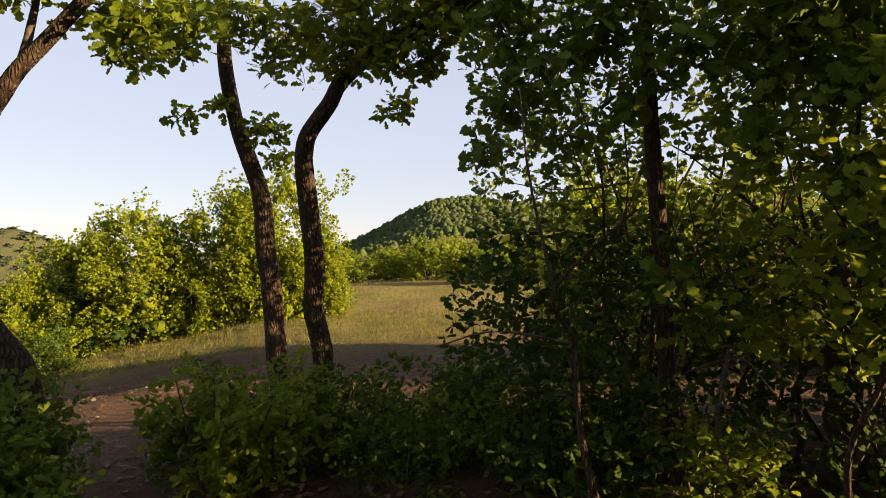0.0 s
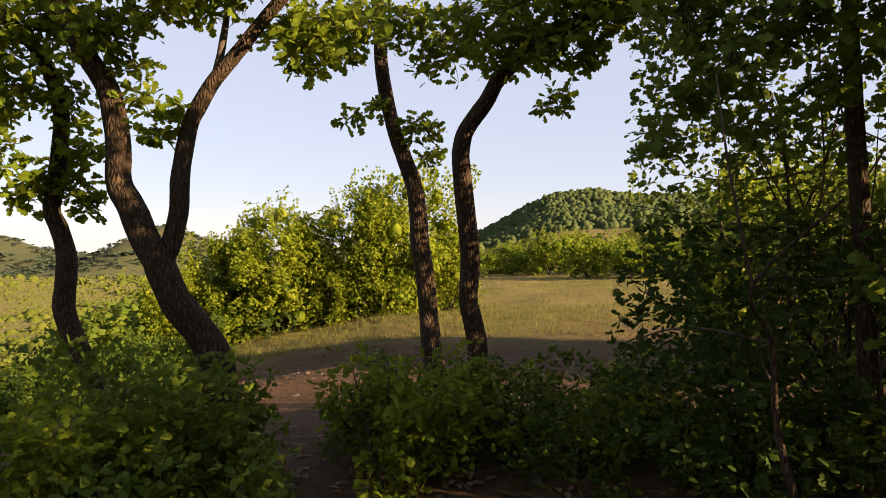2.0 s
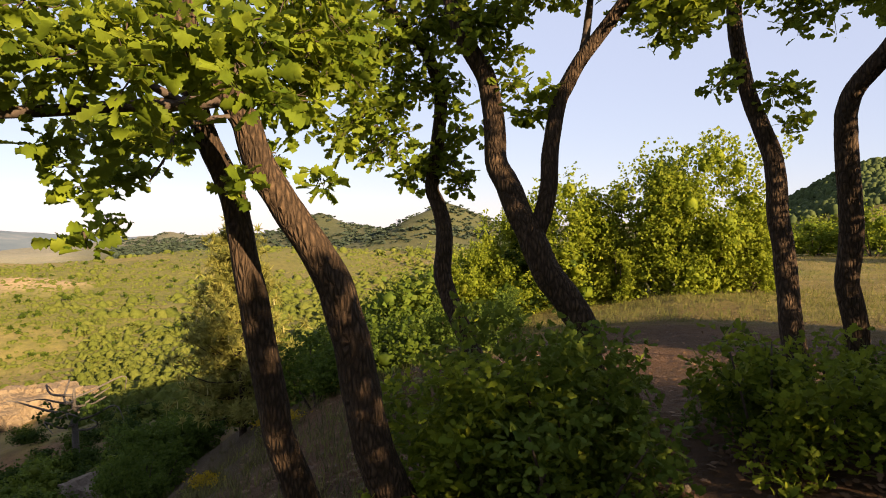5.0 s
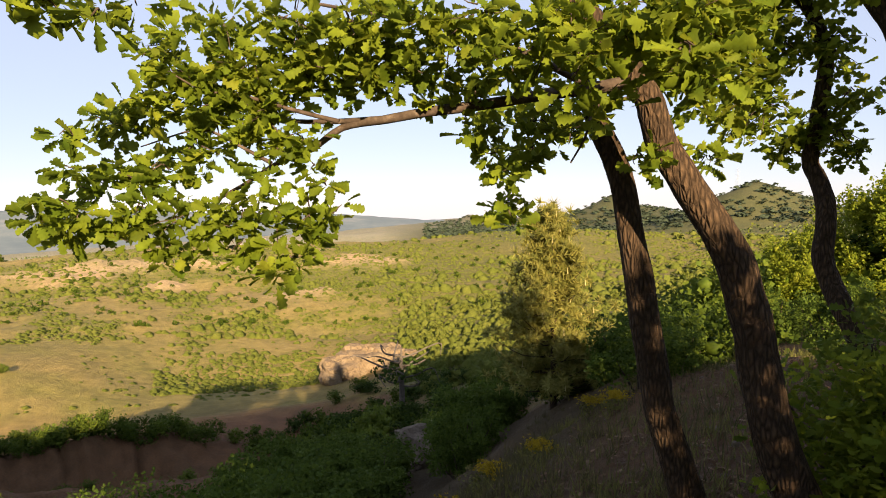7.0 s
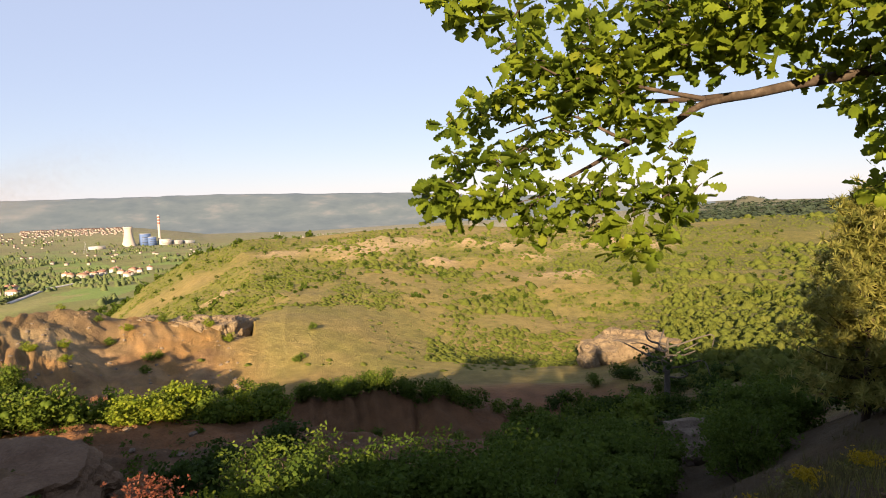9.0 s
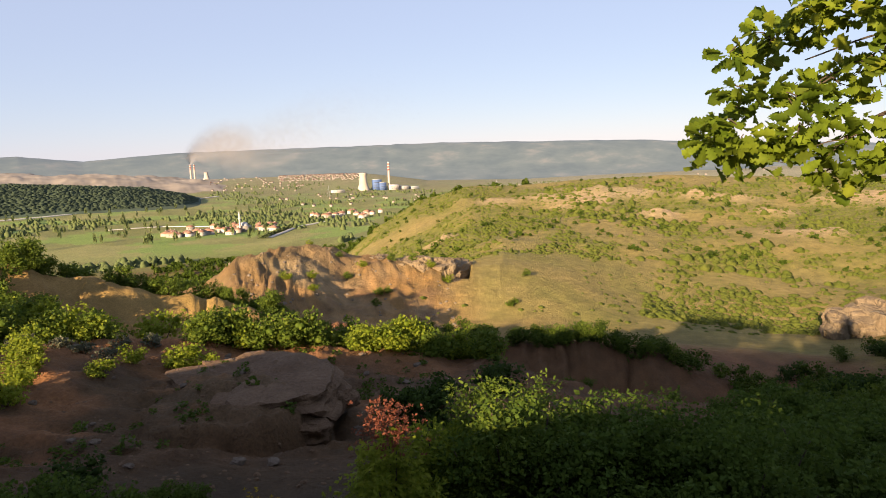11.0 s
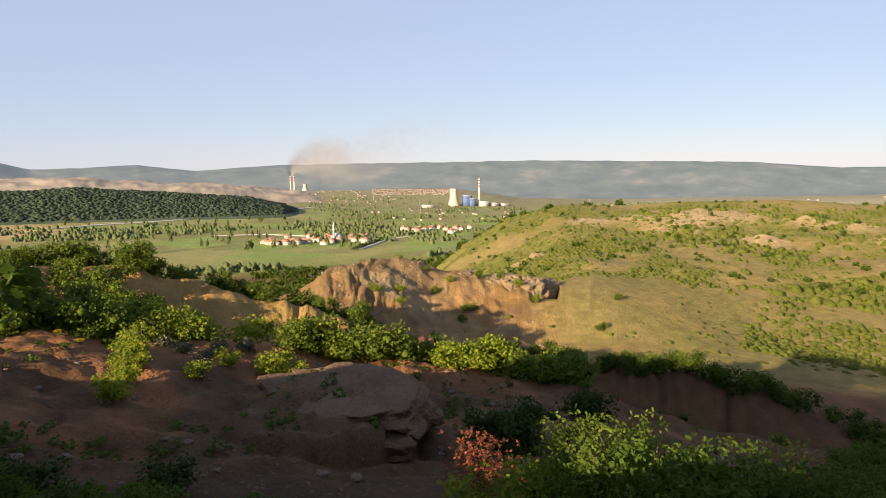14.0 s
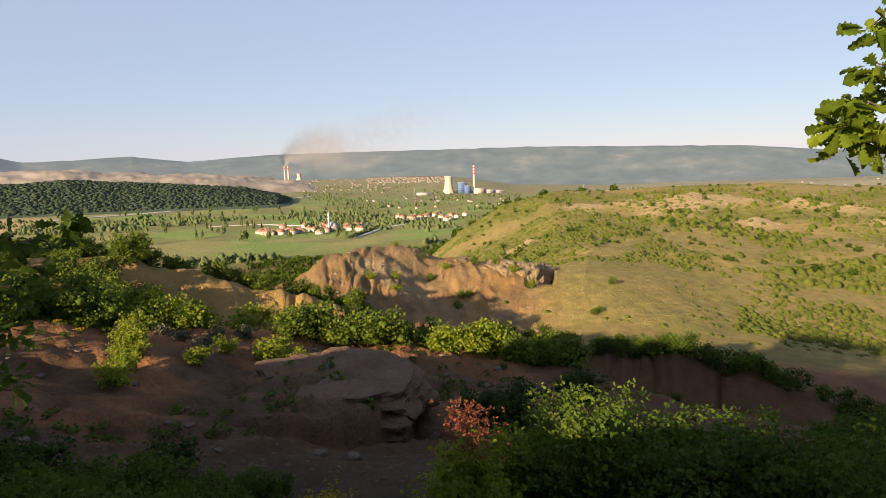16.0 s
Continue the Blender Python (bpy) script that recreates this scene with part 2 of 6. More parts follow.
def leaf_shape(kind):
    """One leaf, a unit long, folded a little along its rib."""
    if kind == "oak":
        y = [0.0, 0.14, 0.26, 0.34, 0.46, 0.54, 0.68, 0.76, 0.90, 1.0]
        w = [0.02, 0.05, 0.19, 0.11, 0.26, 0.16, 0.31, 0.20, 0.25, 0.06]
        v, f = [], []
        for a, b in zip(y, w):
            v += [(-b, a, 0.35 * b), (0, a, -0.10 * a * a), (b, a, 0.35 * b)]
        for i in range(len(y) - 1):
            o = 3 * i
            f += [(o, o + 1, o + 4), (o, o + 4, o + 3), (o + 1, o + 2, o + 5), (o + 1, o + 5, o + 4)]
        return np.array(v), np.array(f)
    if kind == "lobed":
        y, w = [0.0, 0.25, 0.40, 0.58, 0.70, 0.88, 1.0], [0.03, 0.20, 0.12, 0.32, 0.19, 0.26, 0.04]
    else:
        y, w = [0.0, 0.3, 0.65, 1.0], [0.03, 0.24, 0.27, 0.03]
    v, f = [], []
    for a, b in zip(y, w):
        v += [(-b, a, 0.3 * b - 0.1 * a * a), (b, a, 0.3 * b - 0.1 * a * a)]
    for i in range(len(y) - 1):
        o = 2 * i
        f += [(o, o + 1, o + 3), (o, o + 3, o + 2)]
    return np.array(v), np.array(f)


LEAF = {k: leaf_shape(k) for k in ("oak", "lobed", "oval")}
LEAF["blade"] = (np.array([(0, 0, 0), (-0.46, 0.55, 0.13), (0.46, 0.55, 0.13), (0, 1.0, -0.08)]), np.array([(0, 2, 1), (1, 2, 3)]))


def leaves(kind, at, along, size, g, flat=0.35):
    """Many leaves: where, which way each grows, how long."""
    lv, lf = LEAF[kind]
    n = len(at)
    along = along / (np.linalg.norm(along, axis=1)[:, None] + 1e-9)
    up = np.array([0, 0, 1.0]) * flat + g.normal(0, 0.45, (n, 3))
    side = np.cross(along, up)
    side /= np.linalg.norm(side, axis=1)[:, None] + 1e-9
    nor = np.cross(side, along)
    s = np.asarray(size)[:, None, None]
    v = at[:, None] + s * (lv[None, :, 0:1] * side[:, None] + lv[None, :, 1:2] * along[:, None] + lv[None, :, 2:3] * nor[:, None])
    f = lf[None] + (np.arange(n) * len(lv))[:, None, None]
    return v.reshape(-1, 3), f.reshape(-1, 3)


def rosettes(centres, each, size, kind, g, droop=-0.1):
    """Tufts of leaves round shoot tips."""
    c = np.repeat(centres, each, 0)
    n = len(c)
    d = g.normal(0, 1, (n, 3)) * (1, 1, 0.55) + (0, 0, droop)
    d /= np.linalg.norm(d, axis=1)[:, None]
    at = c + d * size * 0.25
    return leaves(kind, at, d, size * g.uniform(0.6, 1.15, n), g)


def in_ball(n, g, shell=0.45):
    d = g.normal(0, 1, (n, 3))
    d /= np.linalg.norm(d, axis=1)[:, None]
    return d * (shell + (1 - shell) * g.random(n)[:, None] ** 0.6)


def spray_parts(clusters, size, per, kind, seed, squash=0.75, density=1.0):
    """Leaf sprays for a crown: leaf mesh and twig mesh."""
    g = np.random.default_rng(seed)
    ls, tw = [], []
    for x, y, z, r in clusters:
        n = max(4, int(density * 26 * (r / 0.25) ** 1.7))
        p = np.array((x, y, z)) + in_ball(n, g, 0.15) * (r, r, r * squash)
        p = p + g.normal(0, 0.18 * r, p.shape)
        ls.append(rosettes(p, per, size, kind, g))
        for q in p[:: 2]:
            base = np.array((x, y, z)) + (q - (x, y, z)) * 0.15 + g.normal(0, 0.05 * r, 3) + (0, 0, 0.25 * r)
            mid = (base + q) / 2 + g.normal(0, 0.07 * r, 3)
            tw.append(tube(spline([base, mid, q], 5), [0.006, 0.0025], 3))
    return join(ls), join(tw)


# ---------------------------------------------------------------- ground
HOME = np.array((-2.3, -2.2))           # the brow from which the valley opens
# Ground lines round the brow: distance, then bearing and height in turn (bearing from +y towards -x).
LINES = []


def ring(r, *pairs):
    LINES.append((r, pairs))


ring(0.6, -180, -0.1, 180, -0.1)
ring(2.2, -150, 0.0, -30, 0.0, 20, -0.3, 60, -0.6, 100, -0.7, 140, -0.6, 180, 0.0)
ring(5.0, -150, 0.1, -90, 0.1, -40, 0.0, -10, -0.3, 15, -0.75, 26, -1.0, 40, -1.6, 60, -2.6, 90, -2.6, 120, -2.6, 145, -2.3, 175, -0.6)
# unseen ground at bearings 173 to 195 is shaped to set the hill's shadow
ring(8.0, -150, 0.0, -40, 0.0, -10, -0.2, 6, -0.4, 18, -0.85, 30, -1.3, 45, -2.1, 60, -3.9, 90, -4.3, 120, -4.4, 145, -4.1, 160, -2.2, 175, 0.3)
ring(12.0, -150, 0.0, -40, -0.1, -10, -0.5, 10, -0.8, 25, -1.1, 35, -1.7, 45, -3.1, 60, -5.8, 90, -6.5, 120, -6.4, 145, -5.6, 160, -3.0, 175, 1.2, 195, 2.0)
ring(18.0, -150, 0.0, -40, -0.3, -10, -0.9, 10, -1.25, 25, -2.0, 38, -3.2, 50, -5.5, 58, -7.5, 65, -8.9, 90, -8.9, 120, -8.6, 145, -6.9, 160, -3.8, 173, 1.4, 178, 2.8, 192, 3.2)
ring(28.0, -150, -0.5, -40, -0.6, -10, -1.15, 10, -1.4, 22, -2.4, 35, -4.2, 45, -6.2, 55, -9.6, 60, -11.0, 65, -11.4, 75, -11.6, 90, -11.6, 105, -11.1, 117, -10.3, 136, -9.1, 148, -7.3, 162, -5.2, 175, -2.2)
ring(43.0, -150, -1.0, -40, -0.8, -10, -1.2, 10, -1.6, 22, -3.5, 35, -6.5, 45, -10, 55, -13.8, 62, -16.0, 70, -16.2, 86, -16, 93, -15.1, 100, -13.3, 111, -12.4, 121, -11.6, 131, -9.9, 140, -8.3, 147, -7.4, 162, -6.2, 175, -4.0)
ring(58.0, -150, -1, -40, -1, -10, -1.3, 10, -2, 22, -5, 35, -9, 45, -13.5, 55, -17, 70, -20.5, 86, -23, 100, -21.5, 111, -20.5, 121, -19, 131, -16.5, 140, -14, 147, -12.5, 175, -3)
ring(70.0, -150, -1, -40, -1.1, -10, -1.35, 10, -2.5, 22, -6.8, 35, -11.5, 45, -16, 60, -22.5, 70, -27, 78, -29, 84, -28.4, 90, -27.4, 100, -26, 111, -24, 116, -23.5, 121, -21, 131, -17.3, 138, -14, 147, -12.5, 175, -3)
ring(80.0, -150, -1, -40, -1.2, -10, -1.4, 10, -3, 22, -8, 35, -13, 45, -17.5, 60, -23, 70, -29, 76, -29.5, 79.3, -27.6, 84, -25.4, 88, -24.5, 92, -24.0, 100, -23.8, 108, -22.3, 116, -20, 121, -17.2, 131, -12.7, 138, -9.5, 146, -8.7, 175, -3)
ring(98.0, -150, -1, -40, -1.5, -10, -2, 10, -4, 22, -11, 35, -17, 45, -21.5, 60, -26, 70, -29, 84, -30, 100, -31, 111, -29.5, 121, -28, 131, -24, 140, -18, 147, -15, 175, -4)
ring(118.0, -150, -1, -40, -2, -10, -2.5, 10, -5, 22, -13, 35, -20, 45, -25, 60, -30, 72, -34, 85, -33.5, 95, -31.5, 100, -32, 106, -32.2, 111, -31.2, 119, -30.5, 131, -30, 147, -24, 175, -5)
ring(150.0, -150, -2, -40, -3, -10, -4, 10, -7, 22, -16, 35, -22, 45, -27, 60, -33, 68, -36, 75.5, -38.5, 84, -35.9, 90.7, -30.1, 97.8, -26.8, 102.3, -27.9, 105.4, -26.5, 110.5, -23.5, 115.7, -20.2, 118.7, -21.0, 121, -22.6, 124, -28, 131, -32, 147, -36, 175, -6)
ring(195.0, -150, -5, -40, -4, -10, -5, 10, -10, 22, -20, 35, -25, 45, -30, 60, -35, 70, -38, 80, -36, 90, -32.5, 98, -31, 105, -38, 112, -42, 120, -45, 131, -48, 147, -55, 175, -25)
ring(270.0, -150, -8, -40, -5, -10, -6, 10, -14, 25, -24, 45, -30, 60, -32, 75, -33, 90, -30, 100, -33, 105, -42, 110, -52, 120, -65, 131, -70, 147, -75, 175, -40)
ring(420.0, -150, -10, -40, -5, -10, 0, 5, -8, 25, -22, 40, -20, 50, -17, 62, -20.5, 70, -21.5, 80, -21.5, 83, -19.5, 87, -20.7, 91, -22.5, 95.5, -25, 100.4, -23.7, 105.3, -33.1, 109, -50.7, 113, -75, 120, -85, 147, -90, 175, -60)
ring(560.0, -150, -10, -40, -5, -10, 25, 0, 25, 8, -5, 25, -40, 40, -42, 60, -42, 80, -45, 95, -55, 105, -75, 112, -92, 120, -96, 147, -100, 175, -70)
ring(700.0, -150, -10, -40, 20, -20, 45, -7, 44, -3, 52, 1, 50, 3.6, 37, 7, 12, 12, -20, 25, -60, 45, -70, 70, -72, 95, -90, 120, -105, 147, -102, 175, -80)
ring(1050.0, -150, -10, -40, 10, 0, 0, 10, -40, 25, -70, 45, -80, 70, -90, 95, -115, 121, -123, 147, -110, 175, -90)
ring(1700.0, -150, -20, -40, 0, 0, -20, 25, -70, 45, -85, 70, -100, 95, -140, 113, -142, 125, -130, 139, -123, 175, -100)
ring(2600.0, -150, -30, -40, 0, 0, -20, 25, -60, 45, -80, 70, -120, 95, -172, 104, -172, 110, -168, 124, -145, 143, -135, 175, -110)
ring(3300.0, -150, -30, -40, 0, 0, -10, 25, -65, 45, -90, 60, -112, 70, -140, 95, -185, 104, -178, 110, -128, 124, -125, 147, -110, 175, -100)
ring(4950.0, -150, -30, -40, 0, 0, 0, 25, -70, 45, -100, 60, -120, 70, -190, 95, -260, 124, -220, 147, -140, 175, -100)
# Lone hills in the distance: bearing, distance, height, breadth
KNOLLS = [(34.2, 2000, 74, 130), (31.2, 2050, 56, 170), (37.2, 1950, 44, 160), (45.3, 2500, 36, 70), (45.8, 2500, 64, 260), (42.0, 2450, 18, 200), (57.8, 3600, 38, 80), (57.0, 3600, 22, 240), (51.2, 3200, 26, 260)]

BEAR = np.concatenate([np.arange(-60, 20, 0.5), np.arange(20, 97, 0.33), np.arange(97, 125, 0.13), np.arange(125, 150, 0.33), np.arange(150, 300, 3.0)])
RAD = np.concatenate([[0.01], np.geomspace(0.6, 14, 70)[:-1], np.geomspace(14, 220, 250)[:-1], np.geomspace(220, 4950, 125)])


def wave(x, y, s, k=0):
    """Smooth value noise in numpy, about -1 to 1."""
    x, y = np.asarray(x) / s + 17.3 * k, np.asarray(y) / s - 9.1 * k
    i, j = np.floor(x), np.floor(y)
    u, v = x - i, y - j
    u, v = u * u * (3 - 2 * u), v * v * (3 - 2 * v)

    def h(a, b):
        q = np.sin(a * 127.1 + b * 311.7 + k * 74.7) * 43758.5453
        return (q - np.floor(q)) * 2 - 1
    return (h(i, j) * (1 - u) + h(i + 1, j) * u) * (1 - v) + (h(i, j + 1) * (1 - u) + h(i + 1, j + 1) * u) * v


def fractal(x, y, s, k=0, octaves=4):
    t, a = 0, 1.0
    for o in range(octaves):
        t = t + a * wave(x, y, s / 2 ** o, k + o)
        a *= 0.5
    return t / 1.6


def base_height(bear, r):
    """Height between the ground lines."""
    rows = []
    for _, pairs in LINES:
        p = np.array(pairs, float).reshape(-1, 2)
        rows.append(np.interp((bear + 180) % 360 - 180, p[:, 0], p[:, 1], period=360))
    rows = np.array(rows)
    lr = np.log([q[0] for q in LINES])
    t = np.interp(np.log(np.maximum(r, 0.3)), lr, np.arange(len(lr)))
    i = np.minimum(t.astype(int), len(lr) - 2)
    u = t - i
    u = u * 0.5 + 0.5 * u * u * (3 - 2 * u)
    cols = np.arange(len(bear))
    return rows[i, cols] * (1 - u) + rows[i + 1, cols] * u


GB, GR = np.meshgrid(BEAR, RAD)
GX = HOME[0] - GR * np.sin(np.radians(GB))
GY = HOME[1] + GR * np.cos(np.radians(GB))
shift = 3.0 * wave(GB, np.log(GR) * 30, 9, 3) + 1.2 * wave(GB, np.log(GR) * 30, 3.0, 5)
soft = lambda v, a, b: np.clip((v - a) / (b - a), 0, 1)
# the eroded crest bends towards the brow at its near end
near_end = 1 + 0.12 * soft(GB, 112, 122) * soft(GR, 88, 104) * soft(GR, 262, 176)
GE = GR * near_end
GZ = 1.45 + (base_height((GB + shift * 0.25).ravel(), GE.ravel()).reshape(GB.shape) - 1.45) / near_end
for b, d, h, w in KNOLLS:
    kx, ky = HOME[0] - d * math.sin(radians(b)), HOME[1] + d * math.cos(radians(b))
    q = np.hypot(GX - kx, GY - ky) / w
    GZ += h * np.exp(-q ** 1.5 * 1.2)
# earthy zones
west = soft(GB, 62, 80) * soft(GB, 165, 155)
badland = west * soft(GR, 16, 24) * soft(GE, 185, 165)
hillside = soft(GB, 20, 50) * soft(GB, 118, 112) * soft(GR, 160, 200) * soft(GR, 700, 560)
warp = 1.6 * wave(GX, GY, 22, 15) + 0.9 * wave(GX, GY, 9, 18) + 0.4 * wave(GX, GY, 4, 16)
rills = np.abs(wave(GB + warp, np.log(GR) * 4, 1.5, 11)) + 0.6 * np.abs(wave(GB + warp, np.log(GR) * 6, 0.6, 13))
crest = soft(GB, 100, 104) * soft(GB, 128, 124) * soft(GE, 103, 114) * soft(GE, 172, 158)      # the eroded crest
bank = soft(GB, 74, 80) * soft(GR, 62, 67) * soft(GR, 84, 79) * soft(GB, 139, 135)             # gullied banks before it
bowl = soft(GR, 16, 24) * soft(GR, 62, 50) * west
worn = soft(fractal(GX, GY, 26, 61), -0.35, 0.35) + 0.8 * soft(GB, 114, 118)
GZ += crest * (0.9 - 0.45 * rills * (0.25 + worn) + 1.3 * fractal(GX, GY, 13, 2, 5) - 1.3 * np.abs(fractal(GX, GY, 6, 65, 5)))
GZ += crest * soft(GB, 112, 116) * (0.3 - 0.65 * np.abs(wave(GB + 0.3 * warp + 7 * np.log(GE), np.log(GR) * 3, 0.45, 19)))
GZ += bank * (0.9 - 1.5 * rills - 0.9 * np.abs(fractal(GX, GY, 5, 66)))
GZ += bowl * (0.5 * fractal(GX, GY, 9, 2) + 0.4 * fractal(GX, GY, 4.5, 6, 5) - 0.7 * np.abs(fractal(GX, GY, 3.4, 68)) - 0.22 * np.abs(fractal(GX, GY, 0.9, 69)))
GZ += badland * soft(GR, 62, 80) * 0.7 * fractal(GX, GY, 22, 63)
shelf = 1 - np.hypot((GB - 122.5) / 8.5, (GR - 29.5) / 6.5) + 0.28 * fractal(GX, GY, 4, 95) + 0.10 * fractal(GX, GY, 1.2, 96)
GZ += soft(GB, 134, 118) * (1.2 * soft(shelf, 0.0, 0.10 + 0.5 * soft(GR, 28, 36)) + 0.4 * soft(shelf, 0.30, 0.40) - 0.4 * soft(shelf, -0.25, -0.02) * soft(shelf, 0.02, -0.02))      # ledge of firmer earth
notch = soft(GB, 100.3, 100.7) * soft(GB, 103.1, 102.8) * soft(GR, 140, 146) * soft(GR, 155, 154)
GZ -= 5.0 * notch
BARE = [(91, 335, 30), (88.5, 340, 24), (86, 345, 16), (80, 335, 16), (77.5, 330, 13), (68, 330, 26), (66, 322, 20), (103, 250, 10), (84, 290, 12), (72, 250, 15), (98, 330, 12), (75, 300, 10)]
bare = np.zeros_like(GX)
for b, d, w in BARE:
    bx, by = HOME[0] - d * math.sin(radians(b)), HOME[1] + d * math.cos(radians(b))
    q = np.hypot(GX - bx, (GY - by)) / w + 0.5 * fractal(GX, GY, 14, 91)
    bare = np.maximum(bare, np.clip(1.6 - 1.4 * q, 0, 1))
GZ += hillside * bare * (0.7 + 3.4 * np.abs(fractal(GX, GY, 12, 93)))
GZ += hillside * (3.2 * fractal(GX, GY, 70, 4) + 1.0 * fractal(GX, GY, 17, 9))
GZ += soft(GR, 4, 14) * (0.10 * fractal(GX, GY, 3.0, 21) + 0.03 * fractal(GX, GY, 0.7, 22))
GZ += soft(GR, 420, 700) * soft(GB, 92, 70) * 10 * fractal(GX, GY, 240, 31)


def ground(x, y):
    """Height of the ground at a place."""
    x, y = np.atleast_1d(np.asarray(x, float)), np.atleast_1d(np.asarray(y, float))
    dx, dy = x - HOME[0], y - HOME[1]
    r = np.maximum(np.hypot(dx, dy), 0.02)
    b = np.degrees(np.arctan2(-dx, dy))
    b = np.where(b < -60, b + 360, b)
    fi = np.clip(np.interp(r, RAD, np.arange(len(RAD))), 0, len(RAD) - 1.001)
    fj = np.clip(np.interp(b, BEAR, np.arange(len(BEAR))), 0, len(BEAR) - 1.001)
    i, j = fi.astype(int), fj.astype(int)
    u, v = fi - i, fj - j
    return (GZ[i, j] * (1 - u) + GZ[i + 1, j] * u) * (1 - v) + (GZ[i, j + 1] * (1 - u) + GZ[i + 1, j + 1] * u) * v


def at(bear, r):
    """Place on the ground at a bearing and distance from the brow."""
    x, y = HOME[0] - r * math.sin(radians(bear)), HOME[1] + r * math.cos(radians(bear))
    return Vector((x, y, float(ground(x, y)[0])))


def soil_colours():
    """Earth, turf and crops as they lie, some shade and haze in their tones."""
    n1, n2, n3 = fractal(GX, GY, 30, 41), fractal(GX, GY, 8, 43), fractal(GX, GY, 120, 45)
    def tone(*c):
        return np.array(c)[None, None] * (0.82, 0.76, 0.67)
    turf = tone(0.21, 0.185, 0.07)
    green = tone(0.150, 0.170, 0.040)
    red = tone(0.27, 0.14, 0.078)
    ochre = tone(0.38, 0.24, 0.11)
    grey = tone(0.185, 0.125, 0.08)
    litter = tone(0.125, 0.072, 0.045)
    crop = tone(0.20, 0.225, 0.10)
    col = np.broadcast_to(litter, GX.shape + (3,)).copy()
    def over(mask, c):
        nonlocal col
        col = col * (1 - mask[..., None]) + c * mask[..., None]
    over(soft(GR + 4 * fractal(GX, GY, 5, 35), 18.5, 23) * soft(GB, 50, 20), turf)
    over(soft(n2, 0.0, 0.5) * soft(GR, 18, 28), green * 0.9)
    over(soft(GB, 25, 45) * soft(GR, 5, 9) * 0.12, turf)
    over(soft(GB, 36, 44) * soft(GB, 80, 72) * soft(GR, 3, 6) * soft(GR, 44, 30), tone(0.072, 0.056, 0.034))
    over(badland, red)
    # red bank under the hill's shadow: shade put into its soil colour
    over(badland * soft(GB, 106, 100) * soft(GR, 100, 90), tone(0.135, 0.076, 0.044))
    # dark earth of the near slope, its shade painted in as darker tones
    over(badland * soft(GR, 39, 34), tone(0.112, 0.068, 0.040))
    over(west * soft(GR, 3, 6) * soft(GR, 24, 18), tone(0.060, 0.043, 0.026))
    over(badland * soft(GR, 38, 30) * soft(n1, -0.2, 0.3), grey * 0.85)
    over(badland * soft(GR, 42, 36) * soft(fractal(GX, GY, 3.2, 55), 0.15, 0.5) * 0.8, tone(0.30, 0.15, 0.08))
    over(badland * soft(GR, 42, 36) * soft(fractal(GX, GY, 5, 57), 0.2, 0.5) * 0.8, tone(0.09, 0.062, 0.045))
    over(soft(shelf, 0.0, 0.1) * soft(GB, 134, 118) * 0.5, tone(0.22, 0.155, 0.105))
    over(badland * soft(GR, 62, 78) * soft(GE, 96, 88) * soft(GB, 117, 121), tone(0.36, 0.25, 0.11))
    over(badland * soft(GE, 100, 112), ochre * 0.8)
    over(crest * soft(n2 + 0.5 * n1, -0.1, 0.4) * 0.8, tone(0.27, 0.205, 0.13))
    over(crest * soft(rills, 0.35, 0.12) * 0.35, tone(0.17, 0.12, 0.08))
    over(badland * soft(GR, 90, 110) * soft(fractal(GX, GY, 5, 47), 0.35, 0.6) * 0.6, tone(0.16, 0.105, 0.07))
    # crest's left face, turned from the sun, darkened in its colour
    over(crest * soft(GB, 113, 117) * 0.55, tone(0.19, 0.135, 0.088))
    over(crest * soft(fractal(GX, GY, 11, 49), 0.3, 0.6) * 0.7, tone(0.40, 0.32, 0.22))
    over(soft(GB, 60, 74) * soft(GB, 104, 99) * soft(GR, 94, 122) * soft(GR, 235, 200), tone(0.255, 0.225, 0.095))
    over(soft(GB, 60, 74) * soft(GB, 104, 99) * soft(GR, 94, 122) * soft(GR, 235, 200) * soft(fractal(GX, GY, 16, 59, 5), 0.0, 0.35) * 0.6, tone(0.20, 0.205, 0.065))
    over(hillside, tone(0.255, 0.222, 0.098))
    over(hillside * soft(fractal(GX, GY, 50, 71) + 0.7 * fractal(GX, GY, 14, 72), -0.4, 0.2) * 0.9, tone(0.160, 0.178, 0.050))
    over(hillside * soft(GB, 68, 56) * 0.8, tone(0.135, 0.145, 0.050))
    over(hillside * bare * 0.9, tone(0.42, 0.34, 0.24))
    over(soft(GR, 560, 650), tone(0.15, 0.16, 0.06))
    over(soft(GR, 600, 760) * soft(GB, 84, 95), crop)
    field = np.floor(GX / 90 + 0.35 * wave(GX, GY, 200, 51)) * 7.3 + np.floor(GY / 60 + 0.4 * wave(GX, GY, 170, 53)) * 3.1
    f = np.sin(field * 12.9898) * 43758.5453
    f = f - np.floor(f)
    plot = soft(GR, 640, 800) * soft(GB, 88, 100)
    over(plot * (f > 0.5) * 0.8, tone(0.20, 0.33, 0.095))
    over(plot * (f > 0.8) * 0.7, tone(0.29, 0.27, 0.15))
    # haze painted in: far plots and the plain turn paler with distance
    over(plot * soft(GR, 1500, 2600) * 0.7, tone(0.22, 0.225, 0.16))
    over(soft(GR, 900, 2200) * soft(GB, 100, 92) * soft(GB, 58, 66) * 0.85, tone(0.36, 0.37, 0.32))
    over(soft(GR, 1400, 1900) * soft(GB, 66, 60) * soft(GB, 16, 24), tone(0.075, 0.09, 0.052))
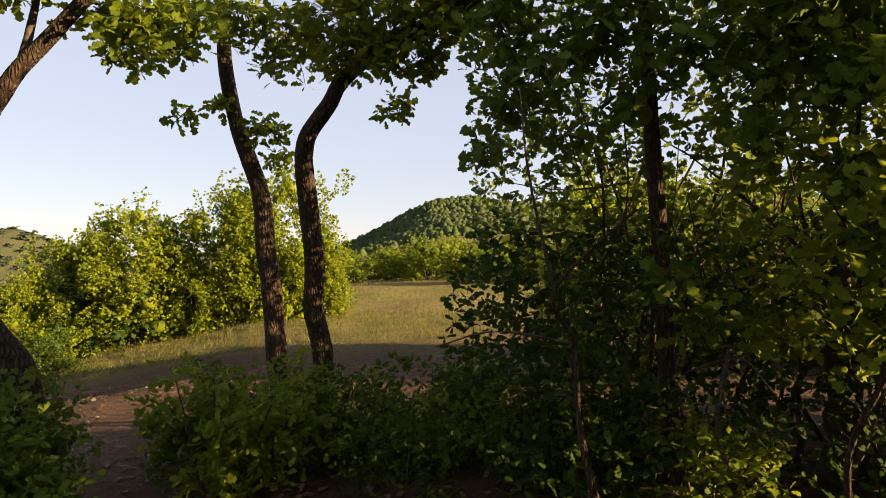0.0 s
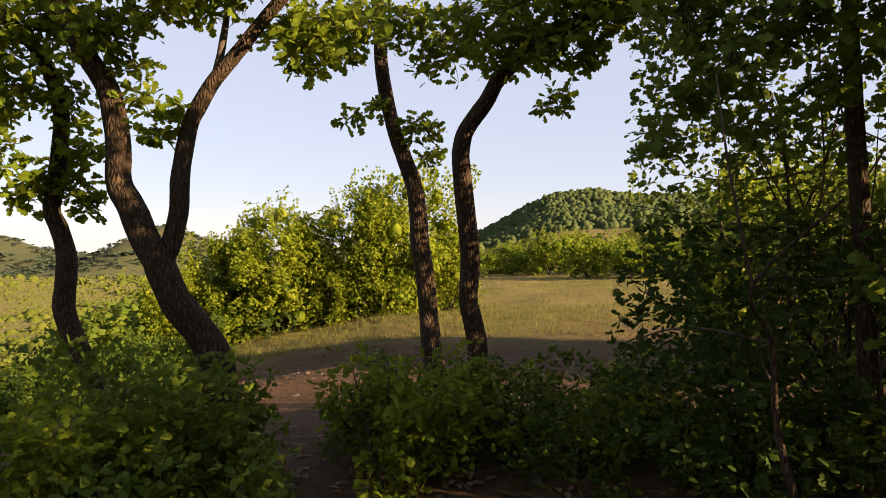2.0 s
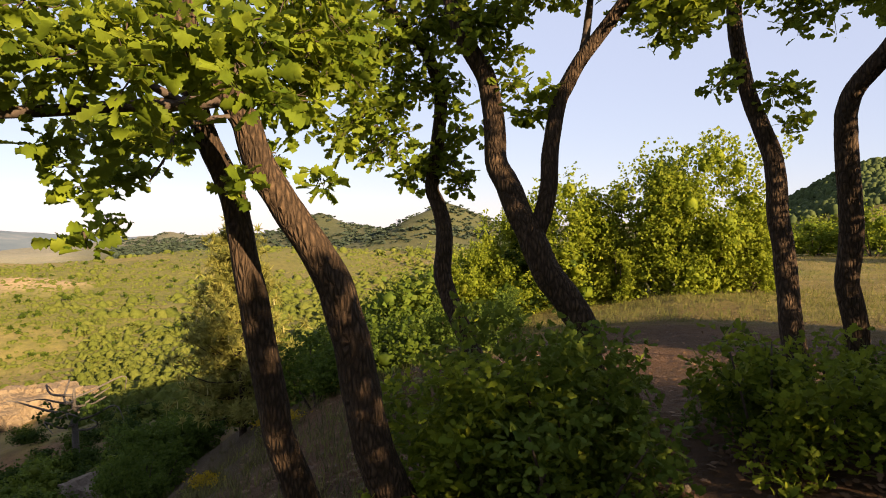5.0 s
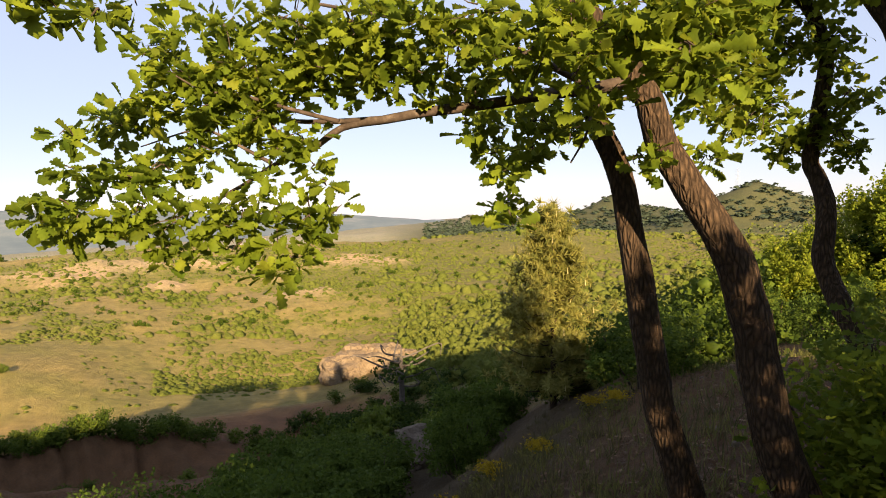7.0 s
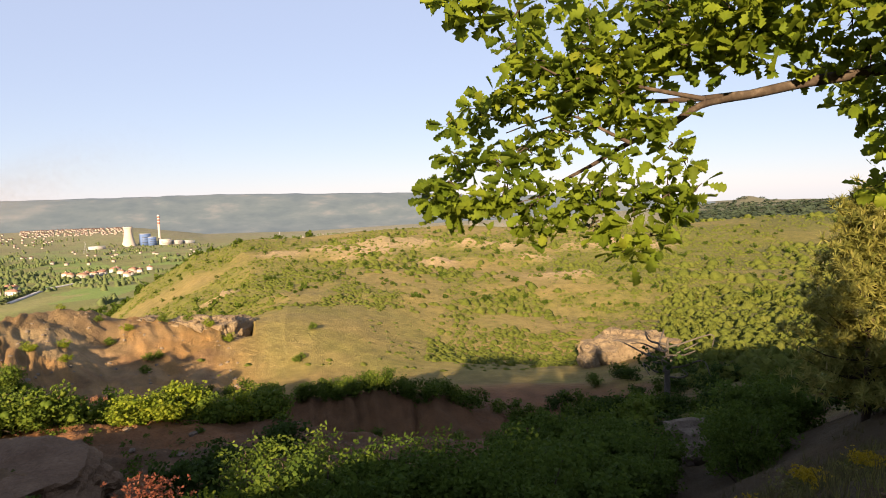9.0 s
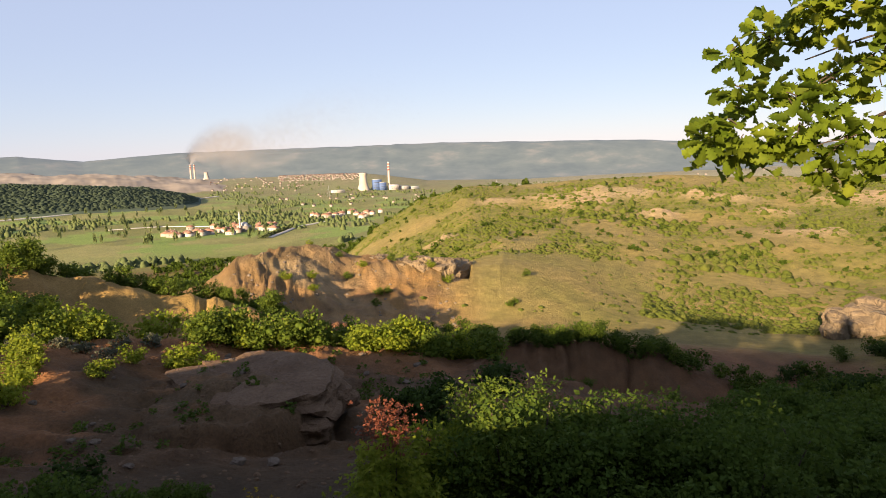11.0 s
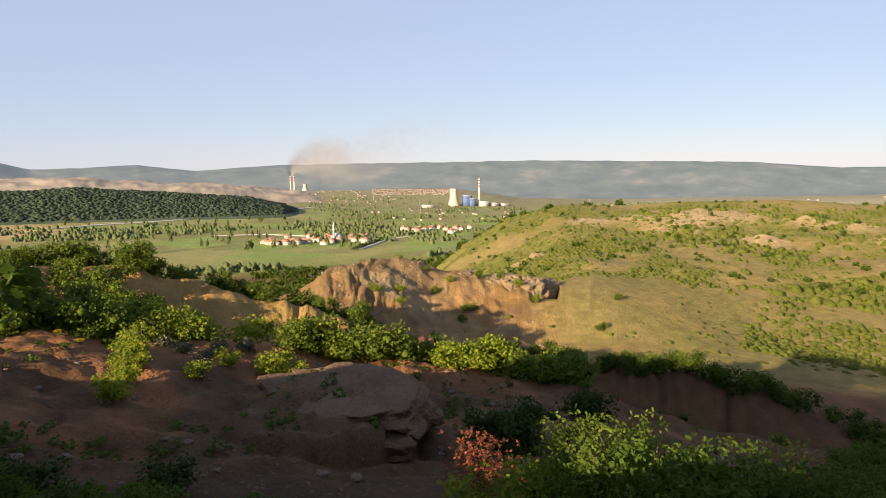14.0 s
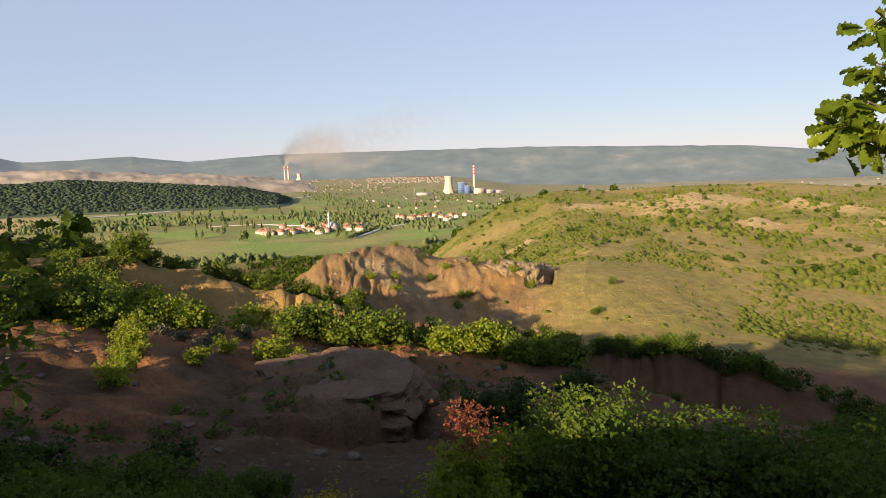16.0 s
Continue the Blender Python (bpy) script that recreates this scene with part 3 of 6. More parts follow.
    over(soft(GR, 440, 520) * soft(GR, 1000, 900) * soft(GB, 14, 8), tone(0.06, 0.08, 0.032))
    over(soft(GR, 60, 90) * soft(GR, 240, 190) * soft(GB, 66, 58) * soft(GB, 14, 24), tone(0.125, 0.135, 0.05))
    over(soft(GR, 1150, 1350) * soft(GR, 1650, 1550) * soft(GB, 141, 144), tone(0.48, 0.36, 0.24))
    # more haze in the colour, over all ground beyond 2.6 km
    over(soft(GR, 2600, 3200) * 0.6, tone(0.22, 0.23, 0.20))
    return np.clip(col, 0, 1)


def build_ground():
    n, m = GX.shape
    v = np.stack([GX, GY, GZ], -1).reshape(-1, 3)
    i, j = np.meshgrid(np.arange(n - 1), np.arange(m), indexing="ij")
    k = (j + 1) % m
    f = np.stack([i * m + j, (i + 1) * m + j, (i + 1) * m + k, i * m + k], -1).reshape(-1, 4)
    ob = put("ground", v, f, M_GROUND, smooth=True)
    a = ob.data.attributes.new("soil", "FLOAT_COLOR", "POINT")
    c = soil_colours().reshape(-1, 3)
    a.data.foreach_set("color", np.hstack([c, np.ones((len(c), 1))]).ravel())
    return tagged(ob, "hillside of reddish earth, dry turf and valley fields", "ground", kind="structure")


build_ground()


def build_ridge():
    """The far wooded ridge across the valley."""
    crest = np.array([58, -1.5, 62, -1.4, 68.6, -0.8, 75, -0.5, 79, -0.5, 85.7, 0.0, 93, 0.1, 102.2, 0.28, 110.5, 0.2, 118, 0.15, 126, 0.05, 132, -0.36, 136.3, 0.2, 140.4, 0.0, 143.7, -0.1, 145.8, 0.5, 152, 0.5]).reshape(-1, 2)
    b = np.arange(56, 156, 0.2)
    r = np.array([3500, 3800, 4050, 4250, 4450, 4600, 4700, 4800, 4900])
    rise = np.array([0.0, 0.12, 0.35, 0.6, 0.82, 0.95, 1.0, 0.9, 0.6])
    B, R = np.meshgrid(b, r)
    top = 1.5 + 4700 * np.tan(np.radians(np.interp(B, crest[:, 0], crest[:, 1]))) + 3 * wave(B, R * 0, 0.8, 5)
    X, Y = HOME[0] - R * np.sin(np.radians(B)), HOME[1] + R * np.cos(np.radians(B))
    foot = -205.0
    Z = foot + (top - foot) * rise[:, None] + 18 * fractal(X, Y, 420, 3) * (rise * (1 - rise) * 4)[:, None]
    n, m = B.shape
    i, j = np.meshgrid(np.arange(n - 1), np.arange(m - 1), indexing="ij")
    f = np.stack([i * m + j, (i + 1) * m + j, (i + 1) * m + j + 1, i * m + j + 1], -1).reshape(-1, 4)
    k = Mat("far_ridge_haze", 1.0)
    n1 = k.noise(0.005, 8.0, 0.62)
    # distance haze put into the ridge's blue-grey colours
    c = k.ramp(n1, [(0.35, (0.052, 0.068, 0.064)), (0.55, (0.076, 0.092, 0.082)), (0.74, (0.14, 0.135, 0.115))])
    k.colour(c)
    # faint bluish glow added for the same haze, no light source there
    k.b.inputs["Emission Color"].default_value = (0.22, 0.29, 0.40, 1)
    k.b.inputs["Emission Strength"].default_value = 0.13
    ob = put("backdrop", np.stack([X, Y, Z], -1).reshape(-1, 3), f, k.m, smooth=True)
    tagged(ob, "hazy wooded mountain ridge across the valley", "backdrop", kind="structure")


build_ridge()

# ---------------------------------------------------------------- oaks


def oak(place, label, limbs, crowns, size=0.105, kind="lobed", per=5, leaf=None, density=1.0, group="oaks on the brow"):
    """An oak: limbs as (way, thick, thin), crowns as leaf sprays."""
    g = np.random.default_rng(int(abs(place[0] * 100 + place[1] * 10)))
    p = np.array((place[0], place[1], float(ground(place[0], place[1])[0]) - 0.05))
    tree = thing("oak_tree", p, label, "tree", group)
    for i, (way, a, b) in enumerate(limbs):
        w = np.array(way) - p
        n = max(24, min(64, len(way) * 4))
        s = spline(w, n)
        s = s + np.stack([wave(np.arange(n), 0 * np.arange(n), 7, i + q) for q in range(3)], -1) * a * 0.07
        fat = [a * 1.25, a * 1.04, a, (a * 2 + b) / 3, (a + b * 2) / 3, b] if i == 0 or a > 0.085 else [a, b]
        v, f = tube(s, fat, 20 if a > 0.05 else 8, 0.045, i + 3)
        put("trunk" if i == 0 else "limb", v, f, M_BARK if a > 0.05 else M_TWIG, tree, smooth=True)
    for j, cl in enumerate(crowns):
        (v, f), (tv, tf) = spray_parts([(x - p[0], y - p[1], z - p[2], r) for x, y, z, r in cl], size, per, kind, 100 + j + int(p[0] * -37), density=density)
        put("crown", v, f, leaf or M_OAK, tree, "lobed green oak leaves in loose sprays")
        tagged(put("twig", tv, tf, M_TWIG, tree), kind="stuff")
    return tree


TWIN_A = [(-1.59, 6.73, -0.45), (-1.69, 6.76, -0.16), (-1.79, 6.85, 0.38), (-1.87, 6.93, 0.99), (-1.91, 6.96, 1.30), (-1.96, 6.98, 1.62), (-1.98, 7.00, 1.94), (-2.04, 7.01, 2.26), (-2.16, 7.01, 2.58), (-2.27, 7.01, 2.91), (-2.40, 7.01, 3.56), (-2.45, 7.02, 4.31), (-2.58, 6.92, 4.95), (-2.91, 6.82, 5.57)]
TWIN_B = [(-1.41, 6.70, -0.40), (-1.33, 6.64, -0.15), (-1.26, 6.57, 0.16), (-1.23, 6.50, 0.47), (-1.27, 6.44, 0.76), (-1.31, 6.40, 0.99), (-1.28, 6.35, 1.34), (-1.29, 6.30, 1.62), (-1.33, 6.19, 2.16), (-1.34, 6.14, 2.35), (-1.33, 6.09, 2.50), (-1.26, 6.02, 2.68), (-1.07, 5.91, 2.90), (-0.91, 5.77, 3.10), (-0.54, 5.61, 3.34), (-0.09, 5.51, 3.51), (0.39, 5.41, 3.79)]
TWIN_CL = [(-3.2, 6.61, 3.81, 0.35), (-2.59, 6.41, 3.91, 0.37), (-2.85, 6.61, 3.66, 0.24), (-2.05, 6.51, 3.94, 0.41), (-1.67, 6.61, 3.66, 0.35), (-1.2, 6.01, 3.66, 0.45), (-0.67, 5.61, 3.62, 0.47), (-0.31, 5.51, 3.44, 0.42), (0.08, 5.41, 3.59, 0.46), (-1.93, 6.91, 2.83, 0.25), (-1.8, 6.91, 2.54, 0.16), (-2.45, 6.91, 3.1, 0.14), (-0.4, 5.61, 2.82, 0.17), (-0.93, 5.71, 3.27, 0.28), (-0.17, 5.61, 3.19, 0.22), (-0.5, 5.41, 3.23, 0.24), (-0.72, 5.62, 4.2, 0.55), (0.18, 5.42, 4.12, 0.63)]
oak((-1.5, 6.75), "young oak with two slender dark stems rising from one base", [(TWIN_A, 0.105, 0.06), (TWIN_B, 0.10, 0.06)], [TWIN_CL], 0.12)
FORK_A = [(-3.15, 4.80, 0.12), (-3.19, 4.80, 0.37), (-3.20, 4.80, 0.54), (-3.24, 4.79, 0.67), (-3.31, 4.77, 0.79), (-3.40, 4.73, 0.94), (-3.51, 4.69, 1.09), (-3.59, 4.67, 1.26), (-3.66, 4.65, 1.44), (-3.76, 4.64, 1.61), (-3.88, 4.64, 1.87), (-3.99, 4.64, 2.07), (-4.03, 4.68, 2.33), (-4.08, 4.70, 2.64), (-4.14, 4.69, 2.90), (-4.25, 4.63, 3.12), (-4.32, 4.58, 3.29), (-4.43, 4.55, 3.65), (-4.46, 4.44, 4.11)]
FORK_B = [(-3.63, 4.67, 1.41), (-3.56, 4.71, 1.61), (-3.52, 4.75, 1.86), (-3.52, 4.78, 2.12), (-3.50, 4.82, 2.37), (-3.47, 4.87, 2.63), (-3.41, 4.91, 2.78), (-3.30, 4.96, 2.99), (-3.11, 5.01, 3.23), (-2.95, 5.04, 3.44), (-2.80, 5.06, 3.61), (-2.52, 5.08, 3.92)]
FORK_C = [(-3.3, 4.96, 3.01), (-3.29, 5.08, 3.37), (-3.31, 5.19, 3.72), (-3.4, 5.28, 4.18)]
FORK_CL = [(-3.94, 4.8, 2.78, 0.17), (-3.72, 4.77, 2.5, 0.17), (-3.57, 4.84, 2.66, 0.14), (-4.14, 4.53, 3.26, 0.3), (-3.9, 4.52, 3.38, 0.27), (-3.58, 4.65, 3.57, 0.29), (-2.47, 5.19, 3.26, 0.27), (-2.68, 5.1, 3.14, 0.13), (-2.75, 5.08, 3.41, 0.2), (-2.49, 5.08, 3.48, 0.25), (-2.17, 5.42, 3.49, 0.3), (-3.22, 4.91, 3.76, 0.4), (-3.81, 4.57, 3.87, 0.49), (-2.81, 4.97, 4.02, 0.54), (-3.97, 4.8, 3.11, 0.16), (-2.24, 5.59, 2.77, 0.12)]
oak((-3.1, 4.85), "crooked oak forking into a wide V above a leaning base", [(FORK_A, 0.125, 0.07), (FORK_B, 0.085, 0.05), (FORK_C, 0.04, 0.02)], [FORK_CL], 0.12)
MID_A = [(-4.13, 4.82, -0.52), (-4.22, 4.86, -0.27), (-4.31, 4.90, -0.02), (-4.41, 4.92, 0.19), (-4.52, 4.92, 0.40), (-4.63, 4.93, 0.59), (-4.74, 4.95, 0.78), (-4.81, 4.94, 1.00), (-4.80, 4.96, 1.28), (-4.83, 5.00, 1.50), (-4.91, 5.01, 1.73), (-4.99, 5.02, 1.90), (-4.95, 5.04, 2.25), (-4.85, 4.99, 2.74), (-4.87, 4.89, 3.11), (-4.93, 4.77, 3.33), (-5.11, 4.59, 3.59), (-5.29, 4.43, 3.98)]
MID_CL = [(-4.98, 5.02, 2.19, 0.27), (-5.17, 4.94, 2.05, 0.23), (-4.8, 5.09, 2.13, 0.23), (-4.66, 5.14, 1.96, 0.16), (-5.14, 4.53, 2.34, 0.29), (-5.29, 4.37, 2.61, 0.32), (-4.81, 4.89, 2.89, 0.3), (-5.02, 4.59, 2.9, 0.32), (-5.2, 4.09, 2.86, 0.32), (-5.21, 4.28, 2.18, 0.13), (-4.66, 5.05, 2.46, 0.2), (-4.88, 4.67, 3.43, 0.37), (-5.08, 4.37, 3.27, 0.36), (-5.38, 4.0, 2.41, 0.17), (-4.68, 4.75, 3.49, 0.32), (-4.99, 4.42, 3.84, 0.57), (-5.22, 3.99, 3.23, 0.34)]
oak((-4.1, 4.9), "slender crooked oak with a kinked dark trunk", [(MID_A, 0.092, 0.05)], [MID_CL], 0.12)
LEAN_A = [(-3.63, 2.88, -0.71), (-3.69, 2.77, -0.33), (-3.73, 2.73, -0.18), (-3.77, 2.66, 0.02), (-3.80, 2.62, 0.21), (-3.83, 2.60, 0.40), (-3.86, 2.58, 0.58), (-3.88, 2.55, 0.77), (-3.91, 2.50, 0.96), (-3.93, 2.45, 1.15), (-3.98, 2.38, 1.33), (-4.05, 2.29, 1.51), (-4.12, 2.20, 1.69), (-4.19, 2.11, 1.87), (-4.21, 2.05, 2.05), (-4.23, 1.99, 2.22), (-4.36, 1.75, 2.59), (-4.49, 1.56, 2.88), (-4.69, 1.38, 3.26)]
LEAN_B = [(-4.25, 1.92, 2.28), (-4.37, 1.72, 2.24), (-4.54, 1.46, 2.21), (-4.77, 1.14, 2.16), (-4.95, 0.87, 2.13), (-5.12, 0.68, 2.1), (-5.37, 0.49, 2.07), (-5.57, 0.34, 1.94), (-5.79, 0.17, 1.86), (-6.01, -0.0, 1.73), (-6.17, -0.18, 1.62)]
LEAN_C = [(-5.12, 0.68, 2.1), (-5.41, 0.45, 2.11), (-5.75, 0.23, 2.15), (-6.17, 0.02, 2.3), (-6.6, -0.28, 2.47)]
LEAN_D = [(-4.37, 1.72, 2.24), (-4.55, 1.32, 2.45), (-4.87, 0.99, 2.66), (-5.29, 0.69, 2.79), (-5.71, 0.41, 2.94)]
LEAN_E = [(-5.12, 0.37, 2.07), (-5.29, 0.14, 2.15), (-5.48, -0.08, 2.24), (-5.68, -0.31, 2.3), (-5.86, -0.51, 2.45)]
LEAN_F = [(-5.34, 0.01, 1.83), (-5.46, -0.13, 1.93), (-5.57, -0.26, 2.02), (-5.7, -0.38, 2.05), (-5.91, -0.66, 1.96)]
LEAN_G = [(-4.23, 1.91, 2.18), (-4.24, 1.69, 2.13), (-4.24, 1.57, 2.05), (-4.22, 1.5, 1.92), (-4.25, 1.42, 1.78)]
LEAN_CL1 = [(-6.15, -1.06, 1.47, 0.15), (-5.98, -0.87, 1.43, 0.17), (-5.83, -0.68, 1.53, 0.19), (-5.65, -0.48, 1.46, 0.17), (-5.54, -0.3, 1.42, 0.16), (-5.46, -0.15, 1.52, 0.17), (-5.36, 0.03, 1.48, 0.16), (-5.25, 0.22, 1.5, 0.14), (-5.18, 0.35, 1.51, 0.09), (-5.29, 0.11, 1.24, 0.12), (-5.95, -0.76, 1.75, 0.16), (-6.11, -0.95, 1.68, 0.12), (-5.77, -0.55, 1.81, 0.16), (-5.67, -0.36, 1.91, 0.16), (-6.11, -0.8, 2.08, 0.18), (-6.01, -0.6, 2.22, 0.22), (-5.89, -0.37, 2.36, 0.24), (-5.65, -0.18, 2.2, 0.2), (-5.42, 0.01, 2.11, 0.16), (-5.58, -0.01, 2.44, 0.25), (-5.32, 0.23, 2.38, 0.21), (-5.23, 0.29, 1.69, 0.1), (-6.07, -0.45, 2.61, 0.21), (-5.68, -0.55, 1.32, 0.12)]
LEAN_CL2 = [(-5.37, 0.19, 2.66, 0.26), (-5.1, 0.45, 2.59, 0.25), (-5.05, 0.49, 2.32, 0.15), (-4.84, 0.7, 2.62, 0.26), (-4.83, 0.69, 2.36, 0.16), (-4.61, 0.87, 2.43, 0.21), (-4.46, 0.96, 2.56, 0.25), (-4.71, 1.08, 2.27, 0.15), (-4.28, 1.02, 2.29, 0.18), (-4.04, 1.06, 2.35, 0.2), (-3.78, 1.09, 2.19, 0.17), (-3.99, 1.16, 2.49, 0.23), (-3.88, 1.29, 2.03, 0.13), (-4.26, 1.43, 1.94, 0.12), (-3.7, 1.26, 2.35, 0.21), (-3.41, 1.34, 2.22, 0.14), (-3.34, 1.44, 2.09, 0.1), (-3.51, 1.39, 2.4, 0.18), (-4.67, 1.29, 1.73, 0.12), (-4.71, 1.23, 1.84, 0.09), (-4.65, 1.27, 1.49, 0.11), (-4.83, 1.23, 1.99, 0.14), (-4.69, 1.48, 2.02, 0.16), (-4.06, 1.76, 1.8, 0.12)]
LEAN_CL3 = [(-4.24, 2.31, 2.69, 0.3), (-4.24, 2.63, 2.58, 0.26), (-4.23, 2.3, 2.31, 0.19), (-4.33, 2.93, 2.92, 0.28), (-4.42, 2.43, 1.98, 0.14), (-4.48, 2.74, 2.3, 0.16), (-4.51, 2.93, 1.84, 0.13), (-4.44, 3.08, 2.16, 0.12), (-4.49, 2.1, 2.54, 0.34), (-4.12, 2.37, 3.02, 0.39)]
LEAN_CL4 = [(-4.57, -1.09, 2.4, 0.1), (-4.47, -0.91, 2.38, 0.07), (-4.63, -1.17, 2.5, 0.14), (-4.51, -0.76, 2.5, 0.1), (-5.45, -0.16, 1.31, 0.12), (-5.25, 0.21, 1.34, 0.1), (-5.78, -0.14, 2.69, 0.24), (-5.36, -0.01, 1.17, 0.09)]
LEAN_CL5 = [(-5.5, -0.13, 2.22, 0.14), (-5.46, 0.03, 2.07, 0.13), (-5.44, 0.16, 2.21, 0.13), (-5.43, 0.07, 1.9, 0.12), (-5.36, 0.22, 1.97, 0.11), (-5.44, -0.02, 1.76, 0.1), (-5.39, 0.29, 2.42, 0.15), (-5.29, 0.43, 2.28, 0.13), (-5.27, 0.62, 2.43, 0.14), (-5.14, 0.73, 2.32, 0.11), (-5.31, 0.52, 2.58, 0.15), (-5.15, 0.77, 2.55, 0.14), (-5.33, 0.28, 1.8, 0.07), (-5.64, -0.24, 2.39, 0.15), (-4.98, 0.93, 2.21, 0.11), (-5.61, -0.25, 2.05, 0.11)]
TIP_CL = [(-5.67, -1.13, 1.61, 0.09), (-5.73, -1.06, 1.8, 0.08), (-5.69, -1.03, 1.49, 0.09), (-5.77, -1.05, 2.03, 0.08), (-5.63, -1.19, 1.51, 0.05), (-5.66, -1.09, 1.44, 0.05)]
oak((-3.6, 2.9), "leaning oak with deeply furrowed bark and a long sunlit branch", [(LEAN_A, 0.12, 0.07), (LEAN_B, 0.042, 0.012), (LEAN_C, 0.022, 0.008), (LEAN_D, 0.025, 0.01), (LEAN_E, 0.016, 0.005), (LEAN_F, 0.013, 0.004), (LEAN_G, 0.014, 0.005)], [LEAN_CL1, LEAN_CL2, LEAN_CL3, LEAN_CL4, LEAN_CL5, TIP_CL], 0.13, "oak", density=0.9)
SEC_A = [(-4.39, 2.77, -0.97), (-4.48, 2.71, -0.57), (-4.51, 2.67, -0.40), (-4.55, 2.61, -0.18), (-4.59, 2.55, 0.04), (-4.61, 2.52, 0.26), (-4.63, 2.49, 0.47), (-4.65, 2.45, 0.68), (-4.67, 2.43, 0.89), (-4.68, 2.40, 1.10), (-4.71, 2.38, 1.30), (-4.74, 2.37, 1.51), (-4.78, 2.34, 1.72), (-4.82, 2.31, 1.88), (-4.89, 2.25, 2.09), (-4.97, 2.19, 2.46), (-5.01, 2.18, 2.91), (-5.00, 2.23, 3.40)]
SEC_CL = [(-5.31, 1.78, 1.81, 0.12), (-5.2, 1.9, 1.93, 0.14), (-4.96, 2.03, 2.08, 0.16), (-5.39, 1.82, 1.52, 0.13), (-5.24, 2.03, 2.27, 0.21), (-5.61, 1.78, 2.2, 0.17), (-5.1, 2.36, 2.79, 0.34), (-4.67, 2.66, 2.51, 0.25), (-4.67, 2.84, 2.87, 0.34), (-4.56, 3.24, 2.74, 0.31), (-4.66, 3.16, 3.14, 0.4), (-4.58, 3.48, 2.37, 0.19), (-5.0, 2.51, 3.3, 0.47)]
oak((-4.4, 2.75), "straight brown oak trunk beside the leaning oak", [(SEC_A, 0.105, 0.07)], [SEC_CL], 0.12)

# ---------------------------------------------------------------- thicket


def thicket(place, label, box, stems, n, size, seed, leaf, kind="lobed", cut=-0.34, bulge=4, thin=0.0):
    """A dense shrubby oak: many thin stems and leaves through a leafy body."""
    g = np.random.default_rng(seed)
    p = np.array((place[0], place[1], float(ground(place[0], place[1])[0]) - 0.05))
    tree = thing("oak_thicket", p, label, "shrub", "thicket")
    x0, x1, y0, y1, z0, z1 = box
    for i in range(stems):
        q = np.array((g.uniform(x0 + 0.18 * (x1 - x0), x1), g.uniform(y0, y1), 0)) - (p[0], p[1], 0)
        q[2] = float(ground(q[0] + p[0], q[1] + p[1])[0]) - p[2] - 0.05
        way = [q]
        for s in range(5):
            way.append(way[-1] + np.array((g.normal(0, 0.16), g.normal(0, 0.16), (z1 - z0) / 5 * g.uniform(0.7, 1.1))))
        a = g.uniform(0.012, 0.03) if i else 0.065
        v, f = tube(spline(way, 22), [a, a * 0.3], 7, 0.05, seed + i)
        put("stem", v, f, M_BARK if i % 3 else M_TWIG, tree, smooth=True)
        for b in range(3):
            s = way[g.integers(2, 5)]
            e = s + g.normal(0, 0.5, 3) + (0, 0, 0.2)
            v, f = tube(spline([s, (s + e) / 2 + g.normal(0, 0.08, 3), e], 8), [a * 0.4, 0.003], 5)
            put("branch", v, f, M_TWIG, tree, smooth=True)
    c = g.uniform((x0, y0, z0), (x1, y1, z1), (n, 3))
    u = (c - ((x0 + x1) / 2, (y0 + y1) / 2, (z0 + z1) / 2)) / ((x1 - x0) / 2, (y1 - y0) / 2, (z1 - z0) / 2)
    gap = fractal(c[:, 0] * 1.0 + c[:, 2] * 0.7, c[:, 1] + c[:, 2], 0.7, seed, 3)
    c = c[((np.abs(u) ** bulge).sum(1) < 1.0 + 0.5 * gap) & (gap > cut) & ((c[:, 2] > 2.5) | (g.random(n) > thin))] - p
    put("crown", *rosettes(c, 5, size, kind, g), leaf, tree, "dense shaded oak leaves")
    return tree


thicket((2.0, 5.2), "dense dark oak thicket of thin stems", (0.25, 3.6, 4.3, 6.4, 1.5, 4.7), 14, 3600, 0.09, 5, M_BUSH, cut=-0.12, bulge=8, thin=0.22)
# same oak growth, darker leaf colour to stand for shade below
thicket((2.4, 4.6), "lower growth of the oak thicket, its leaves darkened for shade", (0.0, 5.0, 3.6, 6.0, -0.3, 1.85), 16, 3800, 0.085, 6, M_DARK, cut=-0.42)
thicket((3.4, 4.2), "leafy oak scrub edge beside the thicket", (1.7, 4.6, 2.6, 4.6, 0.9, 4.6), 10, 3200, 0.12, 8, M_OAK, cut=-0.16, bulge=8, thin=0.22)
# added on the sun side to shade the thicket's lower part
thicket((5.4, 3.6), "oak scrub added sunward of the thicket to shade it", (4.9, 6.3, 2.2, 7.0, -0.1, 1.1), 6, 600, 0.16, 9, M_SHRUB, "oval")
